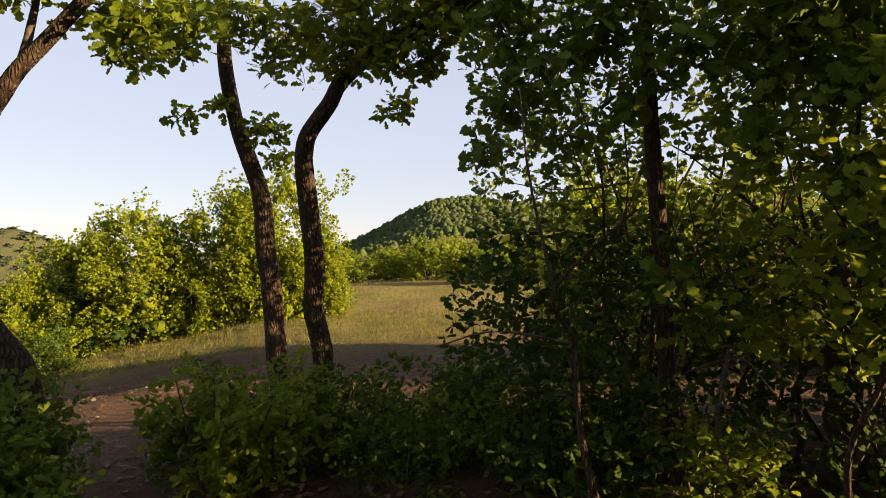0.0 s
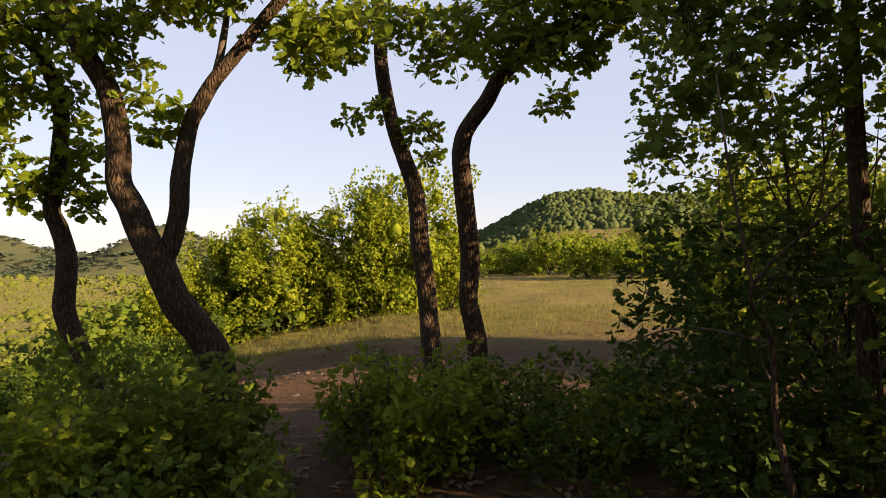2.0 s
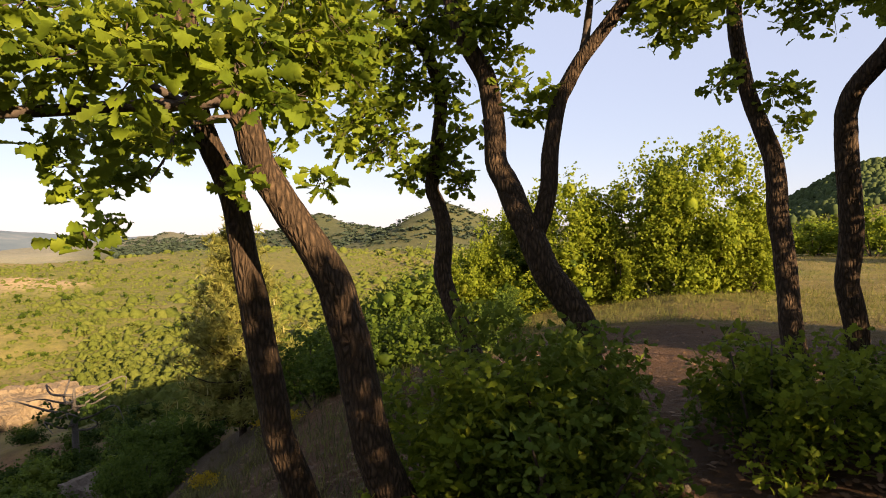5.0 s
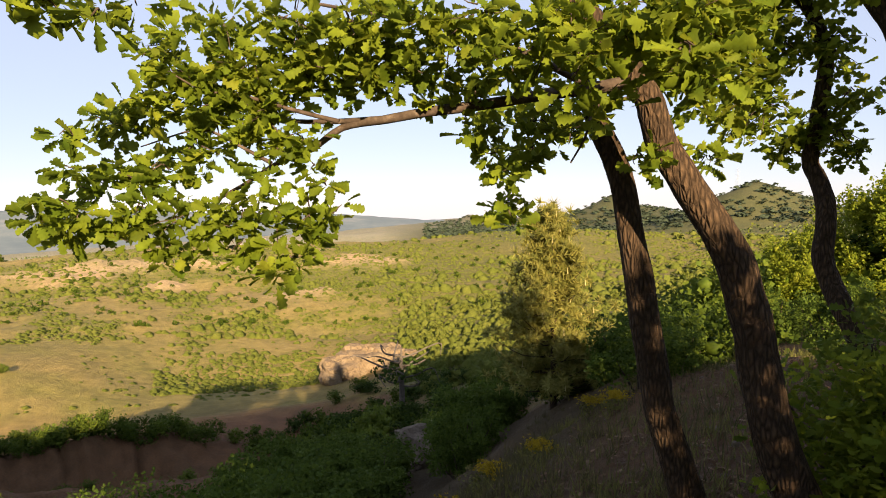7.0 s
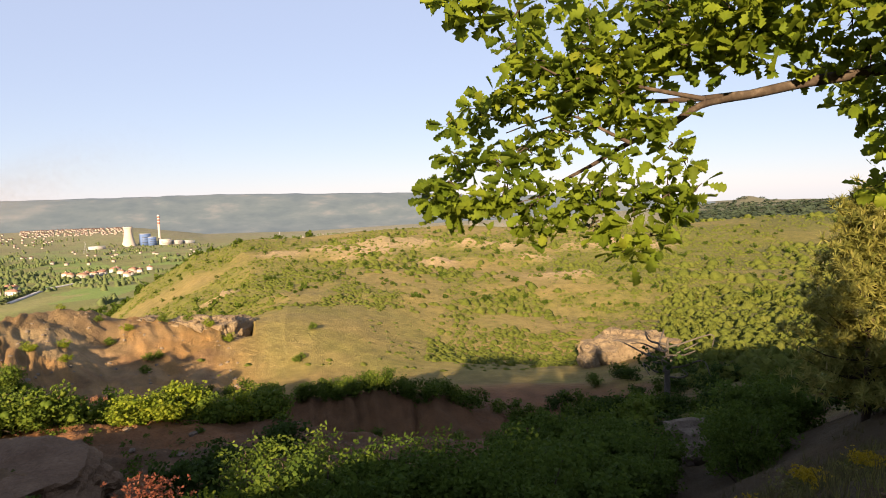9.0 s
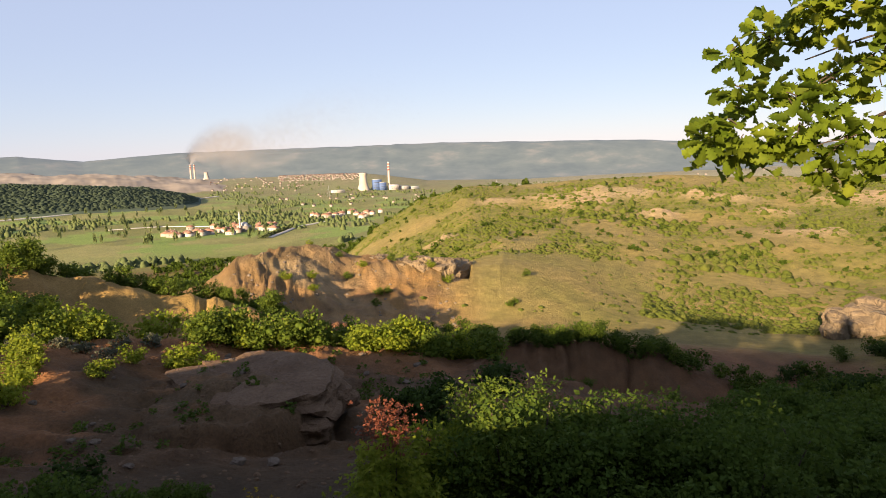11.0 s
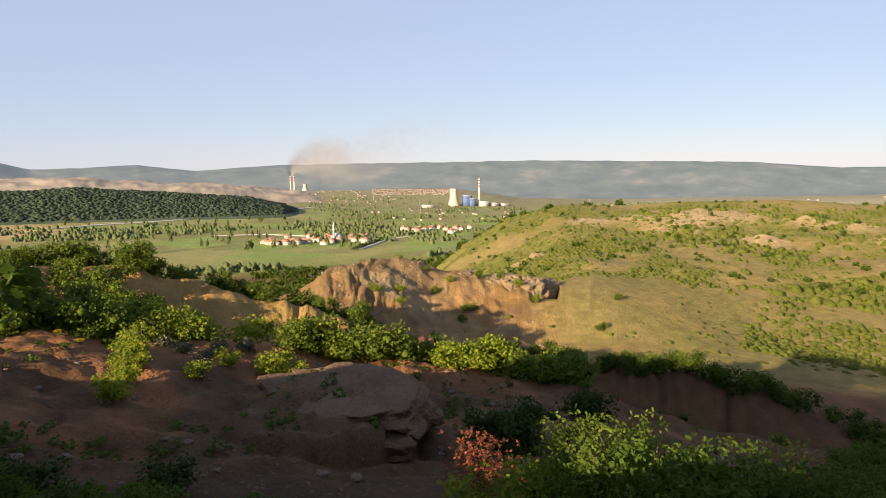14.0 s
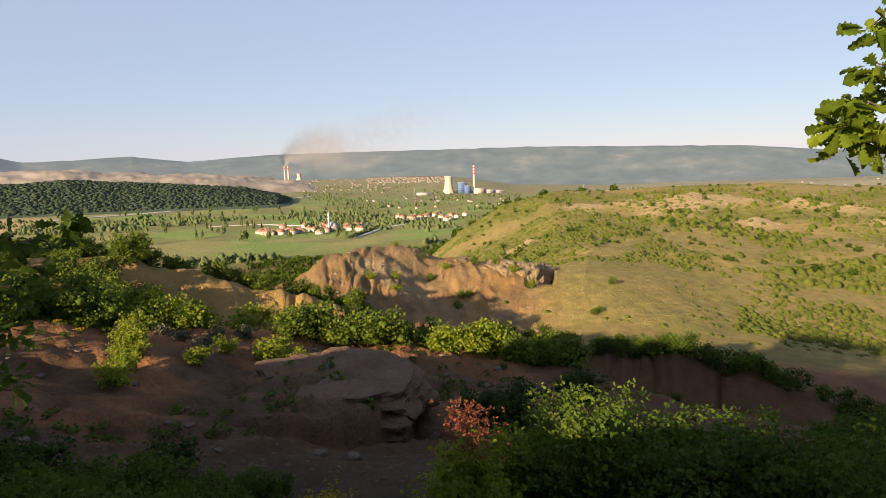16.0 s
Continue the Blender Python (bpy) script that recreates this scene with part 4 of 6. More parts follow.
# the last spray hangs overhead out of view, added to shade the thicket
OVER_CL = [(0.33, 3.81, 2.9, 0.25), (0.58, 3.71, 2.64, 0.25), (0.4, 3.91, 2.45, 0.17), (0.89, 3.61, 2.8, 0.27), (0.77, 4.0, 2.26, 0.14), (1.14, 3.71, 2.47, 0.18), (1.35, 3.41, 2.67, 0.27), (1.69, 3.41, 2.46, 0.21), (1.76, 3.21, 2.69, 0.27), (2.04, 3.2, 2.38, 0.23), (2.08, 3.4, 2.0, 0.18), (1.31, 3.7, 1.35, 0.16), (1.54, 3.7, 1.18, 0.15), (0.29, 4.2, 2.21, 0.13), (2.16, 3.2, 1.64, 0.17), (0.7, 3.61, 3.19, 0.39), (1.52, 3.31, 3.05, 0.38), (2.05, 3.1, 2.95, 0.36), (2.4, 3.2, 2.6, 0.33), (2.55, 3.4, 3.1, 0.4), (1.1, 3.5, 3.3, 0.38), (0.5, 3.8, 3.45, 0.36), (1.7, 3.3, 2.15, 0.2), (2.5, 3.3, 2.1, 0.26), (0.1, 3.3, 4.5, 0.6)]
oak((1.6, 4.4), "oak at the thicket's edge with broad leaves hanging over the path", [([(1.6, 4.4, -0.2), (1.5, 4.3, 1.2), (1.35, 4.1, 2.3), (1.2, 3.9, 3.3), (0.9, 3.7, 4.0)], 0.055, 0.02)], [OVER_CL], 0.12, leaf=M_BUSH)
# out of view: these five thickets are added to shape the shade
thicket((3.2, 0.2), "unseen tall oak scrub added to shade the trunks", (2.1, 5.2, -0.8, 2.7, -0.1, 3.8), 7, 3000, 0.16, 14, M_OAK, "oval", bulge=2.5)
thicket((2.0, -7.4), "unseen knee-high oak scrub added as a low shade caster", (0.6, 3.6, -9.6, -5.4, -0.4, 0.7), 5, 500, 0.14, 17, M_OAK, "oval", bulge=2.3)
thicket((2.0, -3.0), "unseen oak scrub added to shade the slope below the brow", (0.6, 3.6, -5.4, -0.8, -0.4, 3.5), 8, 3300, 0.16, 15, M_OAK, "oval", bulge=2.3)
thicket((0.2, -16.0), "unseen tall oak scrub added to shade the ravine and bank", (-2.4, 3.4, -21.0, -9.4, -0.6, 7.0), 10, 5000, 0.28, 16, M_OAK, "oval", cut=-0.9, bulge=6)
thicket((2.1, -7.6), "unseen high oak crowns added to shade the far slope", (0.6, 3.8, -9.8, -5.2, 2.4, 6.8), 7, 1500, 0.2, 18, M_OAK, "oval", cut=-0.9, bulge=6)

# ---------------------------------------------------------------- shrubs


def ball_model():
    bm = bmesh.new()
    bmesh.ops.create_icosphere(bm, subdivisions=1, radius=1.0)
    v = np.array([q.co for q in bm.verts])
    f = np.array([[q.index for q in p.verts] for p in bm.faces])
    bm.free()
    return v, f


BALL = ball_model()


def leaf_body(c, r, g):
    """The close inner leafage of one lobe: a knobbly mass."""
    v, f = BALL
    k = g.uniform(0, 6.28, 9)
    h = sum(np.sin(v[:, i % 3] * (3.5 + 1.6 * i) + v[:, (i + 1) % 3] * (4.5 + i) + k[i]) for i in range(6)) / 6
    return c + v * r * (0.38 + 0.2 * h)[:, None], f


def shrub_kind(name, seed, wide, high, lobes, per, size, kind, leaf, label, category="shrub", stems=4, each=4, group="scrub", tall=0.8, lobe=0.2, low=0.25, body=False, shell=0.6):
    """A model shrub of several leafy lobes on thin stems, from which copies are taken."""
    g = np.random.default_rng(seed)
    ob = thing(name, (0, 0, 0), label, category, group)
    ls = []
    for i in range(lobes):
        a = g.uniform(0, 2 * math.pi)
        d = wide / 2 * math.sqrt(g.random()) * 0.8
        h = high * g.uniform(low, tall) * (1 - 0.35 * d / (wide / 2))
        c = np.array((d * math.cos(a), d * math.sin(a), h))
        r = np.array((wide * lobe, wide * lobe, high * lobe)) * g.uniform(0.7, 1.25)
        p = c + in_ball(per, g, shell) * r + g.normal(0, 0.13, (per, 3)) * r
        p = p[p[:, 2] > 0.02]
        ls.append(rosettes(p, each, size, kind, g, 0.15))
        if body:
            ls.append(leaf_body(c, r, g))
        if i < stems:
            v, f = tube(spline([(0.1 * d * math.cos(a), 0.1 * d * math.sin(a), -0.15), c * (0.55, 0.55, 0.5), c * (1, 1, 1.15)], 7), [0.014 * high, 0.004 * high], 5)
            put("stem", v, f, M_TWIG, ob)
    put("crown", *join(ls), leaf, ob)
    return ob


def scatter(models, spots, g, lo=0.8, hi=1.25, sink=0.05):
    """Copies of model shrubs on the ground, turned and sized at random."""
    for x, y in spots:
        s = g.uniform(lo, hi)
        m = Matrix.Translation((x, y, float(ground(x, y)[0]) - sink)) @ Matrix.Rotation(g.uniform(0, 6.28), 4, "Z") @ Matrix.Diagonal((s, s, s * g.uniform(0.85, 1.15), 1))
        ob = models[g.integers(len(models))]
        c = copy_thing(ob, m)
        c.scale = m.to_scale()


def drop(models):
    for ob in models:
        for o in (*ob.children_recursive, ob):
            bpy.data.objects.remove(o)



g = np.random.default_rng(11)


def spot(bear, r):
    p = at(bear, r)
    return (p.x, p.y)


def belt(models, n, b0, b1, r0, r1, seed, lo=0.8, hi=1.3):
    g = np.random.default_rng(seed)
    where = [(g.uniform(b0, b1), math.exp(g.uniform(math.log(r0), math.log(r1)))) for _ in range(n)]
    scatter(models, [spot(b, r) for b, r in where if not (abs(b - 60.0) < 3.4 and r < 37 or abs(b - 47.5) < 8 and r < 22)], g, lo, hi)


# under the oaks
near = [shrub_kind("oak_shrub", 20 + i, 1.3, 1.25, 13, 24, 0.08, "lobed", (M_SHRUB, M_SHRUB, M_OAK)[i], "low green oak shrub in the shade of the trees", stems=5, lobe=0.17, low=0.12) for i in range(3)]
front = [shrub_kind("oak_shrub", 25 + i, 1.5, 1.6, 18, 26, 0.085, "lobed", (M_OAK, M_BUSH)[i], "full green oak shrub at the foot of the forked oak", stems=6, lobe=0.16, low=0.1) for i in range(2)]
scatter(front, [(-2.95, 3.75), (-3.35, 4.0), (-2.75, 3.4), (-3.15, 3.35), (-3.65, 3.45), (-3.9, 3.95), (-3.05, 4.2)], g, 0.95, 1.12)
drop(front)
scatter(near, [(-2.0, 5.4), (-1.5, 5.4), (-0.6, 5.2), (-1.9, 5.9), (-0.9, 6.0), (-0.1, 5.6), (0.3, 4.9), (-1.7, 4.7), (0.9, 4.3), (1.6, 3.9), (-0.3, 4.6), (0.2, 6.3), (0.6, 5.6), (-1.3, 4.9), (-1.0, 5.5), (1.2, 5.0)], g, 0.75, 1.05)
drop(near)
# the sunlit bushes at the far side of the clearing
yard = [shrub_kind("oak_bush", 40 + i, 4.6, 5.4, 46, 84, 0.135, "blade", M_YOUNG, "sunlit yellow-green oak bush at the clearing's edge", stems=6, tall=0.92, lobe=0.14, low=0.06, shell=0.55, body=True, group="bushes at the clearing") for i in range(3)]
for ob in yard:
    gg = np.random.default_rng(int(ob.children[0].data.vertices[0].co.x * 999) % 97)
    tips = np.concatenate([np.array((gg.normal(0, 1.0), gg.normal(0, 1.0), 4.0)) + np.array((gg.normal(0, 0.45), gg.normal(0, 0.45), 1.0)) * np.linspace(0, gg.uniform(0.4, 1.1), 8)[:, None] for _ in range(22)])
    tagged(put("sprig", *rosettes(tips, 5, 0.13, "blade", gg, 0.4), M_YOUNG, ob), kind="stuff")
for x, y, k in [(-12.0, 24.6, 1.08), (-13.6, 23.6, 0.85), (-10.9, 25.6, 0.72), (-8.4, 25.8, 1.05), (-6.6, 26.2, 1.08), (-5.2, 26.4, 0.72), (-15.2, 22.4, 0.66), (-16.8, 20.8, 0.5), (-18.2, 21.8, 0.6), (-14.4, 25.4, 0.8), (-9.6, 24.6, 0.5), (-19.6, 19.6, 0.5), (3.0, 11.0, 0.66), (5.4, 11.5, 0.7), (7.8, 10.5, 0.75), (4.4, 13.5, 0.7), (9.5, 12.5, 0.8), (6.6, 9.2, 0.6)]:
    scatter(yard, [(x, y)], g, k, k + 0.02)
drop(yard)
hedge = [shrub_kind("hedge_bush", 50 + i, 4.5, 4.0, 16, 34, 0.22, "blade", M_OAK, "green hedge bush beyond the grassy field", each=3, group="hedge", low=0.1, body=True, shell=0.6) for i in range(2)]
scatter(hedge, [(-14 + 2.6 * i + 0.7 * math.sin(i * 7), 63 + 4 * math.sin(i * 2.3)) for i in range(18)] + [(2 + 3 * i, 52 + 3 * math.sin(i * 5.0)) for i in range(6)], g, 0.9, 1.4)
drop(hedge)
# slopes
# slope bushes take the leaf colour darkened for shade
lush = [shrub_kind("slope_bush", 80 + i, 3.0, 2.7, 24, 56, 0.11, "blade", m, l, each=4, tall=0.9, lobe=0.15, low=0.12, shell=0.35) for i, (m, l) in enumerate([(M_SHADED, "green oak bush on the steep slope"), (M_SHADED, "bush in the shaded ravine, its leaves darkened for shade"), (M_SHADED, "rounded leafy oak bush on the steep slope")])]
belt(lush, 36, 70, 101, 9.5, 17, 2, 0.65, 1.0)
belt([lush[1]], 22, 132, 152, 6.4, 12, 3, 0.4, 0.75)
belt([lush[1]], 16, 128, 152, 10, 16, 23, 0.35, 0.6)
belt(lush, 34, 52, 78, 14, 32, 12, 0.9, 1.4)
belt(lush, 10, 22, 46, 13, 24, 13, 0.5, 0.8)
drop(lush)
mid = [shrub_kind("scrub_bush", 60 + i, 2.8, 2.4, 13, 25, 0.175, "blade", m, l, each=3, stems=2, low=0.12, lobe=0.19, body=True, shell=0.6) for i, (m, l) in enumerate([(M_SHRUB, "green oak scrub bush on the slope"), (M_DARK, "bush in the shaded ravine, its leaves darkened for shade"), (M_YOUNG, "sunlit yellow-green bush on the earthy crest"), (M_BUSH, "rounded green oak bush on the slope")])]
belt([mid[0], mid[3], mid[1]], 56, 52, 73, 28, 62, 1, 0.9, 1.6)
belt([mid[1], mid[0]], 46, 55, 74, 60, 104, 21, 1.0, 1.7)
belt([mid[3], mid[3], mid[2]], 48, 97, 125, 42.5, 47, 4, 0.95, 1.4)

belt([mid[2], mid[3]], 12, 128, 142, 43.5, 47, 15, 0.9, 1.4)

belt([mid[0], mid[3]], 44, 74, 106, 79, 84, 7, 0.9, 1.4)
scatter([mid[0], mid[3]], [spot(91.2, 60), spot(90.0, 61.5), spot(88.2, 58), spot(86.4, 57), spot(95.5, 52), spot(82.0, 60)], g, 0.7, 1.1)
belt([mid[0], mid[1]], 12, 33, 47, 24, 38, 18, 0.9, 1.4)
belt([mid[0], mid[3], mid[1]], 64, 20, 48, 26, 80, 8, 1.0, 1.8)
belt([mid[3], mid[2]], 12, 100, 118, 120, 150, 10, 0.7, 1.4)
scatter([mid[1]], [spot(106.0, 26), spot(104.2, 27), spot(103.0, 28), spot(98.3, 33), spot(97.2, 34)], g, 0.8, 1.1)
scatter([mid[1]], [spot(91.8, 66), spot(90.6, 65), spot(147, 17.5), spot(145.5, 18), spot(136.4, 18.5)], g, 0.6, 0.8)
scatter([mid[2]], [spot(137.4, 39), spot(137.8, 37), spot(138.2, 35), spot(138.6, 33), spot(139.2, 30.5), spot(126.6, 37.5), spot(125.2, 37.8), spot(133, 34.5), spot(130.5, 38)], g, 0.6, 0.95)
scatter([mid[3]], [spot(95.3, 143), spot(96.8, 124), spot(111.7, 138), spot(108.9, 130), spot(108.2, 131), spot(96.4, 125)], g, 0.7, 1.1)
belt([mid[0]], 17, 30, 41, 15, 25, 19, 0.55, 0.9)
drop(mid)
tall = [shrub_kind("crest_bush", 70 + i, 4.4, 3.8, 20, 30, 0.21, "blade", m, l, each=3, stems=3, tall=0.9, lobe=0.16, low=0.1, body=True, shell=0.6) for i, (m, l) in enumerate([(M_BUSH, "sunlit green oak bush on the crest"), (M_YOUNG, "sunlit yellow-green oak bush on the crest"), (M_BUSH, "green oak bush behind the tan bank")])]
belt([tall[0], tall[1]], 46, 133, 152, 43.5, 54, 5, 0.7, 1.1)
belt([tall[0], tall[2]], 26, 136, 152, 60, 80, 25, 0.8, 1.2)
belt([tall[2], tall[0]], 74, 117.4, 146, 81, 87, 6, 0.65, 1.05)
drop(tall)


def lump(seed, n=42):
    """A low rounded clump with an uneven skin, a unit across."""
    bm = bmesh.new()
    bmesh.ops.create_icosphere(bm, subdivisions=2, radius=0.5)
    for v in bm.verts:
        k = 1 + 0.35 * noise.noise(v.co * 4 + Vector((seed * 3.1, 0, 0)))
        v.co *= k
        v.co.z = max(v.co.z, -0.25) + 0.2
    bmesh.ops.triangulate(bm, faces=bm.faces)
    v = np.array([q.co for q in bm.verts])
    f = np.array([[q.index for q in p.verts] for p in bm.faces])
    bm.free()
    return v, f


def tuft(seed, n=30, size=0.42):
    """A far bush of a few dozen leaf clumps, a unit across."""
    g = np.random.default_rng(seed)
    p = in_ball(n, g, 0.5) * (0.42, 0.42, 0.4) + (0, 0, 0.38)
    return leaves("blade", p, g.normal(0, 1, (n, 3)) + (0, 0, 0.4), np.full(n, size), g)


def mound(seed, sides=5):
    """A low far bush, a unit across: an uneven leafy dome."""
    g = np.random.default_rng(seed)
    a = np.linspace(0, 2 * math.pi, sides, endpoint=False)
    v = [np.stack([np.cos(a + o) * r * k, np.sin(a + o) * r * k, np.full(sides, z) + g.normal(0, 0.05, sides)], -1) for r, z, o, k in ((0.5, -0.1, 0, g.uniform(0.75, 1.2, sides)), (0.46, 0.3, 0.4, g.uniform(0.65, 1.2, sides)), (0.24, 0.58, 0.8, g.uniform(0.5, 1.3, sides)))]
    i, k = np.arange(sides), (np.arange(sides) + 1) % sides
    f = [q for o in (0, sides) for q in (np.stack([i + o, k + o, k + o + sides], -1), np.stack([i + o, k + o + sides, i + o + sides], -1))]
    f.append(np.stack([i + 2 * sides, k + 2 * sides, np.full(sides, 3 * sides)], -1))
    return np.vstack(v + [np.array([(0.03, 0, 0.68)])]), np.concatenate(f)


MOUNDS = [mound(300 + i) for i in range(8)]
TUFTS = [tuft(i) for i in range(5)]
LUMPS = [lump(i) for i in range(4)]


def stuff(name, models, places, sizes, mat, label, category, seed=1, tall=1.0):
    """Countless bushes or trees of the distance in one object."""
    g = np.random.default_rng(seed)
    parts = []
    for (x, y, z), s in zip(places, sizes):
        v, f = models[g.integers(len(models))]
        a = g.uniform(0, 6.28)
        c, q = math.cos(a), math.sin(a)
        w = np.stack([v[:, 0] * c - v[:, 1] * q, v[:, 0] * q + v[:, 1] * c, v[:, 2] * tall * g.uniform(0.75, 1.25)], -1) * s + (x, y, z)
        parts.append((w, f))
    return tagged(put(name, *join(parts), mat), label, category, kind="stuff")


def strewn(n, b0, b1, r0, r1, seed, keep=None, log=True):
    """Random places on the ground within a sector."""
    g = np.random.default_rng(seed)
    b = g.uniform(b0, b1, n)
    r = np.exp(g.uniform(math.log(r0), math.log(r1), n)) if log else np.sqrt(g.uniform(r0 * r0, r1 * r1, n))
    x, y = HOME[0] - r * np.sin(np.radians(b)), HOME[1] + r * np.cos(np.radians(b))
    if keep is not None:
        m = keep(x, y, b, r)
        x, y = x[m], y[m]
    return np.stack([x, y, ground(x, y)], -1)


SPRIGS = [tuft(20 + i, 11, 0.62) for i in range(6)]
p = strewn(34000, 18, 111, 132, 480, 5, lambda x, y, b, r: (fractal(x, y, 50, 71) + 0.7 * fractal(x, y, 14, 72) + np.random.default_rng(4).normal(0, 0.2, len(x)) > -0.08) & ~((r < 178 + 22 * fractal(x, y, 30, 77)) & (b > 85)))
stuff("scrub", MOUNDS, p - (0, 0, 0.1), g.uniform(0.5, 1.0, len(p)) ** 2 * 2.6, M_SCRUB, "low green scrub scattered over the dry hillside", "scrub", tall=0.5)
p = strewn(1500, 62, 98, 190, 400, 35, lambda x, y, b, r: (fractal(x, y, 26, 84) > 0.0) & ((b < 86) | (r > 250)))
stuff("scrub", MOUNDS, p - (0, 0, 0.2), g.uniform(2.0, 4.4, len(p)), M_SCRUB, "clumps of taller oak scrub on the dry hillside", "scrub", tall=0.6)
p = strewn(420, 70, 105, 122, 196, 26, lambda x, y, b, r: fractal(x, y, 20, 83) > 0.05)
stuff("scrub", MOUNDS, p - (0, 0, 0.1), g.uniform(0.5, 1.0, len(p)) ** 2 * 2.0, M_SCRUB, "low plants on the smooth grassy slope", "scrub", tall=0.4)
p = strewn(260, 50, 110, 200, 420, 25)
stuff("scrub", TUFTS, p, g.uniform(1.5, 2.8, len(p)), M_SHRUB, "darker bushes scattered over the dry hillside", "scrub", tall=0.8)
p = strewn(2000, 22, 63, 200, 600, 33, lambda x, y, b, r: fractal(x, y, 45, 80) > -0.3)
stuff("scrub", MOUNDS, p, g.uniform(0.6, 1.0, len(p)) ** 3 * 6.5, M_SCRUB, "green scrub on the slopes beyond the ravine", "scrub", tall=0.55)
p = strewn(3600, 22, 64, 60, 230, 29, lambda x, y, b, r: fractal(x, y, 18, 79) > -0.35)
stuff("scrub", TUFTS[:2] + MOUNDS, p, g.uniform(1.4, 3.4, len(p)), M_SCRUB, "green scrub on the slope below the path", "scrub", tall=0.85)
p = strewn(900, 95, 128, 430, 640, 6)
stuff("scrub", TUFTS, p, g.uniform(3, 6, len(p)), M_SHRUB, "scrub on the slope towards the valley", "scrub")
p = strewn(4200, 14, 80, 600, 1700, 7, lambda x, y, b, r: fractal(x, y, 120, 73) > -0.25)
stuff("far_wood", SPRIGS, p, g.uniform(4, 9, len(p)), M_VALLEY, "far green woods on rolling hills", "woods", tall=0.8)
p = strewn(1500, -16, 40, 75, 470, 28, lambda x, y, b, r: fractal(x, y, 30, 78) > -0.3)
stuff("scrub", SPRIGS, p, g.uniform(2.0, 4.5, len(p)), M_SCRUB, "green scrub between the field and the hills", "scrub", tall=0.9)
p = strewn(6500, -32, 12, 480, 860, 8)
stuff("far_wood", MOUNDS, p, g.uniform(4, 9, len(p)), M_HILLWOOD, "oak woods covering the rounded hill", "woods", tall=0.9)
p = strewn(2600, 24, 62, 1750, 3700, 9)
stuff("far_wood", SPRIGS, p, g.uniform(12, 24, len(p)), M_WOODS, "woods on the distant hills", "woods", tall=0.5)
p = strewn(420, 92, 150, 130, 420, 19, lambda x, y, b, r: (b > 112) & (r > 160))
stuff("scrub", TUFTS, p, g.uniform(2.5, 5, len(p)), M_SHRUB, "scrub on the slope below the crest", "scrub")

# ---------------------------------------------------------------- pine, dead tree, rocks
LEAF["needle"] = (np.array([(-0.10, 0, 0), (0.10, 0, 0), (0.0, 1.0, 0)]), np.array([(0, 1, 2)]))


def pine(bear, r, high, seed):
    g = np.random.default_rng(seed)
    p = at(bear, r)
    tree = thing("pine_tree", p, "young pine with pale upright candles on its shoots", "tree")
    put("trunk", *tube(spline([(0, 0, -0.2), (0.1, 0, high * 0.4), (0.0, 0.1, high * 0.75), (0, 0, high)], 20), [0.13, 0.1, 0.02], 8, 0.05), M_BARK, tree, smooth=True)
    tufts, cand = [], []
    z = high * 0.12
    while z < high * 0.98:
        k = 1 - z / high
        for i in range(11):
            a = g.uniform(0, 6.28)
            l = (0.25 + 2.3 * k ** 0.8) * g.uniform(0.55, 1.15)
            e = np.array((math.cos(a) * l, math.sin(a) * l, z + l * (0.15 + 0.5 * (1 - k))))
            m = np.array((math.cos(a) * l * 0.5, math.sin(a) * l * 0.5, z + 0.02))
            put("branch", *tube(spline([(0, 0, z), m, e], 7), [0.03 * k + 0.012, 0.006], 5), M_BARK, tree)
            for q in np.linspace(0.35, 1, 6):
                c = np.array((0, 0, z)) * (1 - q) + e * q + g.normal(0, 0.12, 3)
                tufts += [c, c + g.normal(0, 0.2, 3)]
            if i % 2:
                cand.append(e)
        z += high * 0.075
    t = np.repeat(np.array(tufts), 30, 0)
    d = g.normal(0, 1, t.shape) + (0, 0, 0.5)
    put("needles", *leaves("needle", t, d, g.uniform(0.16, 0.34, len(t)), g), M_NEEDLE, tree)
    put("candle", *join([tube(np.array([c, c + (0, 0, 0.1), c + (0, 0, 0.22)]), [0.024, 0.008], 5) for c in cand]), M_CANDLE, tree, "pale upright new shoots")["kind"] = "stuff"
    return tree


pine(46.9, 22.5, 6.9, 3)


def dead_pine(bear, r):
    g = np.random.default_rng(5)
    p = at(bear, r)
    tree = thing("dead_pine", p, "bare grey dead pine with twisted spreading branches", "tree")
    put("trunk", *tube(spline([(0, 0, -0.3), (0.2, 0, 3.5), (-0.1, 0.1, 6.5), (0.3, 0, 8.5)], 18), [0.34, 0.26, 0.1], 8, 0.06), M_DEAD, tree, smooth=True)
    for i in range(13):
        z = 5.0 + 3.4 * i / 13
        a = i * 2.4
        e = np.array((math.cos(a), math.sin(a), 0.25)) * g.uniform(2.4, 4.6) + (0, 0, z)
        m = np.array((math.cos(a + 0.4), math.sin(a + 0.4), -0.05)) * 1.6 + (0, 0, z)
        put("branch", *tube(spline([(0, 0, z - 0.3), m, e, e + g.normal(0, 0.7, 3)], 12), [0.13, 0.03], 6, 0.08), M_DEAD, tree, smooth=True)
    g2 = in_ball(160, g, 0.3) * (3.2, 3.2, 1.0) + (0, 0, 6.4)
    put("crown", *leaves("blade", g2, g.normal(0, 1, g2.shape), np.full(160, 0.5), g), M_DARK, tree, "sparse dark green needles left on the branches")


dead_pine(63.2, 64)


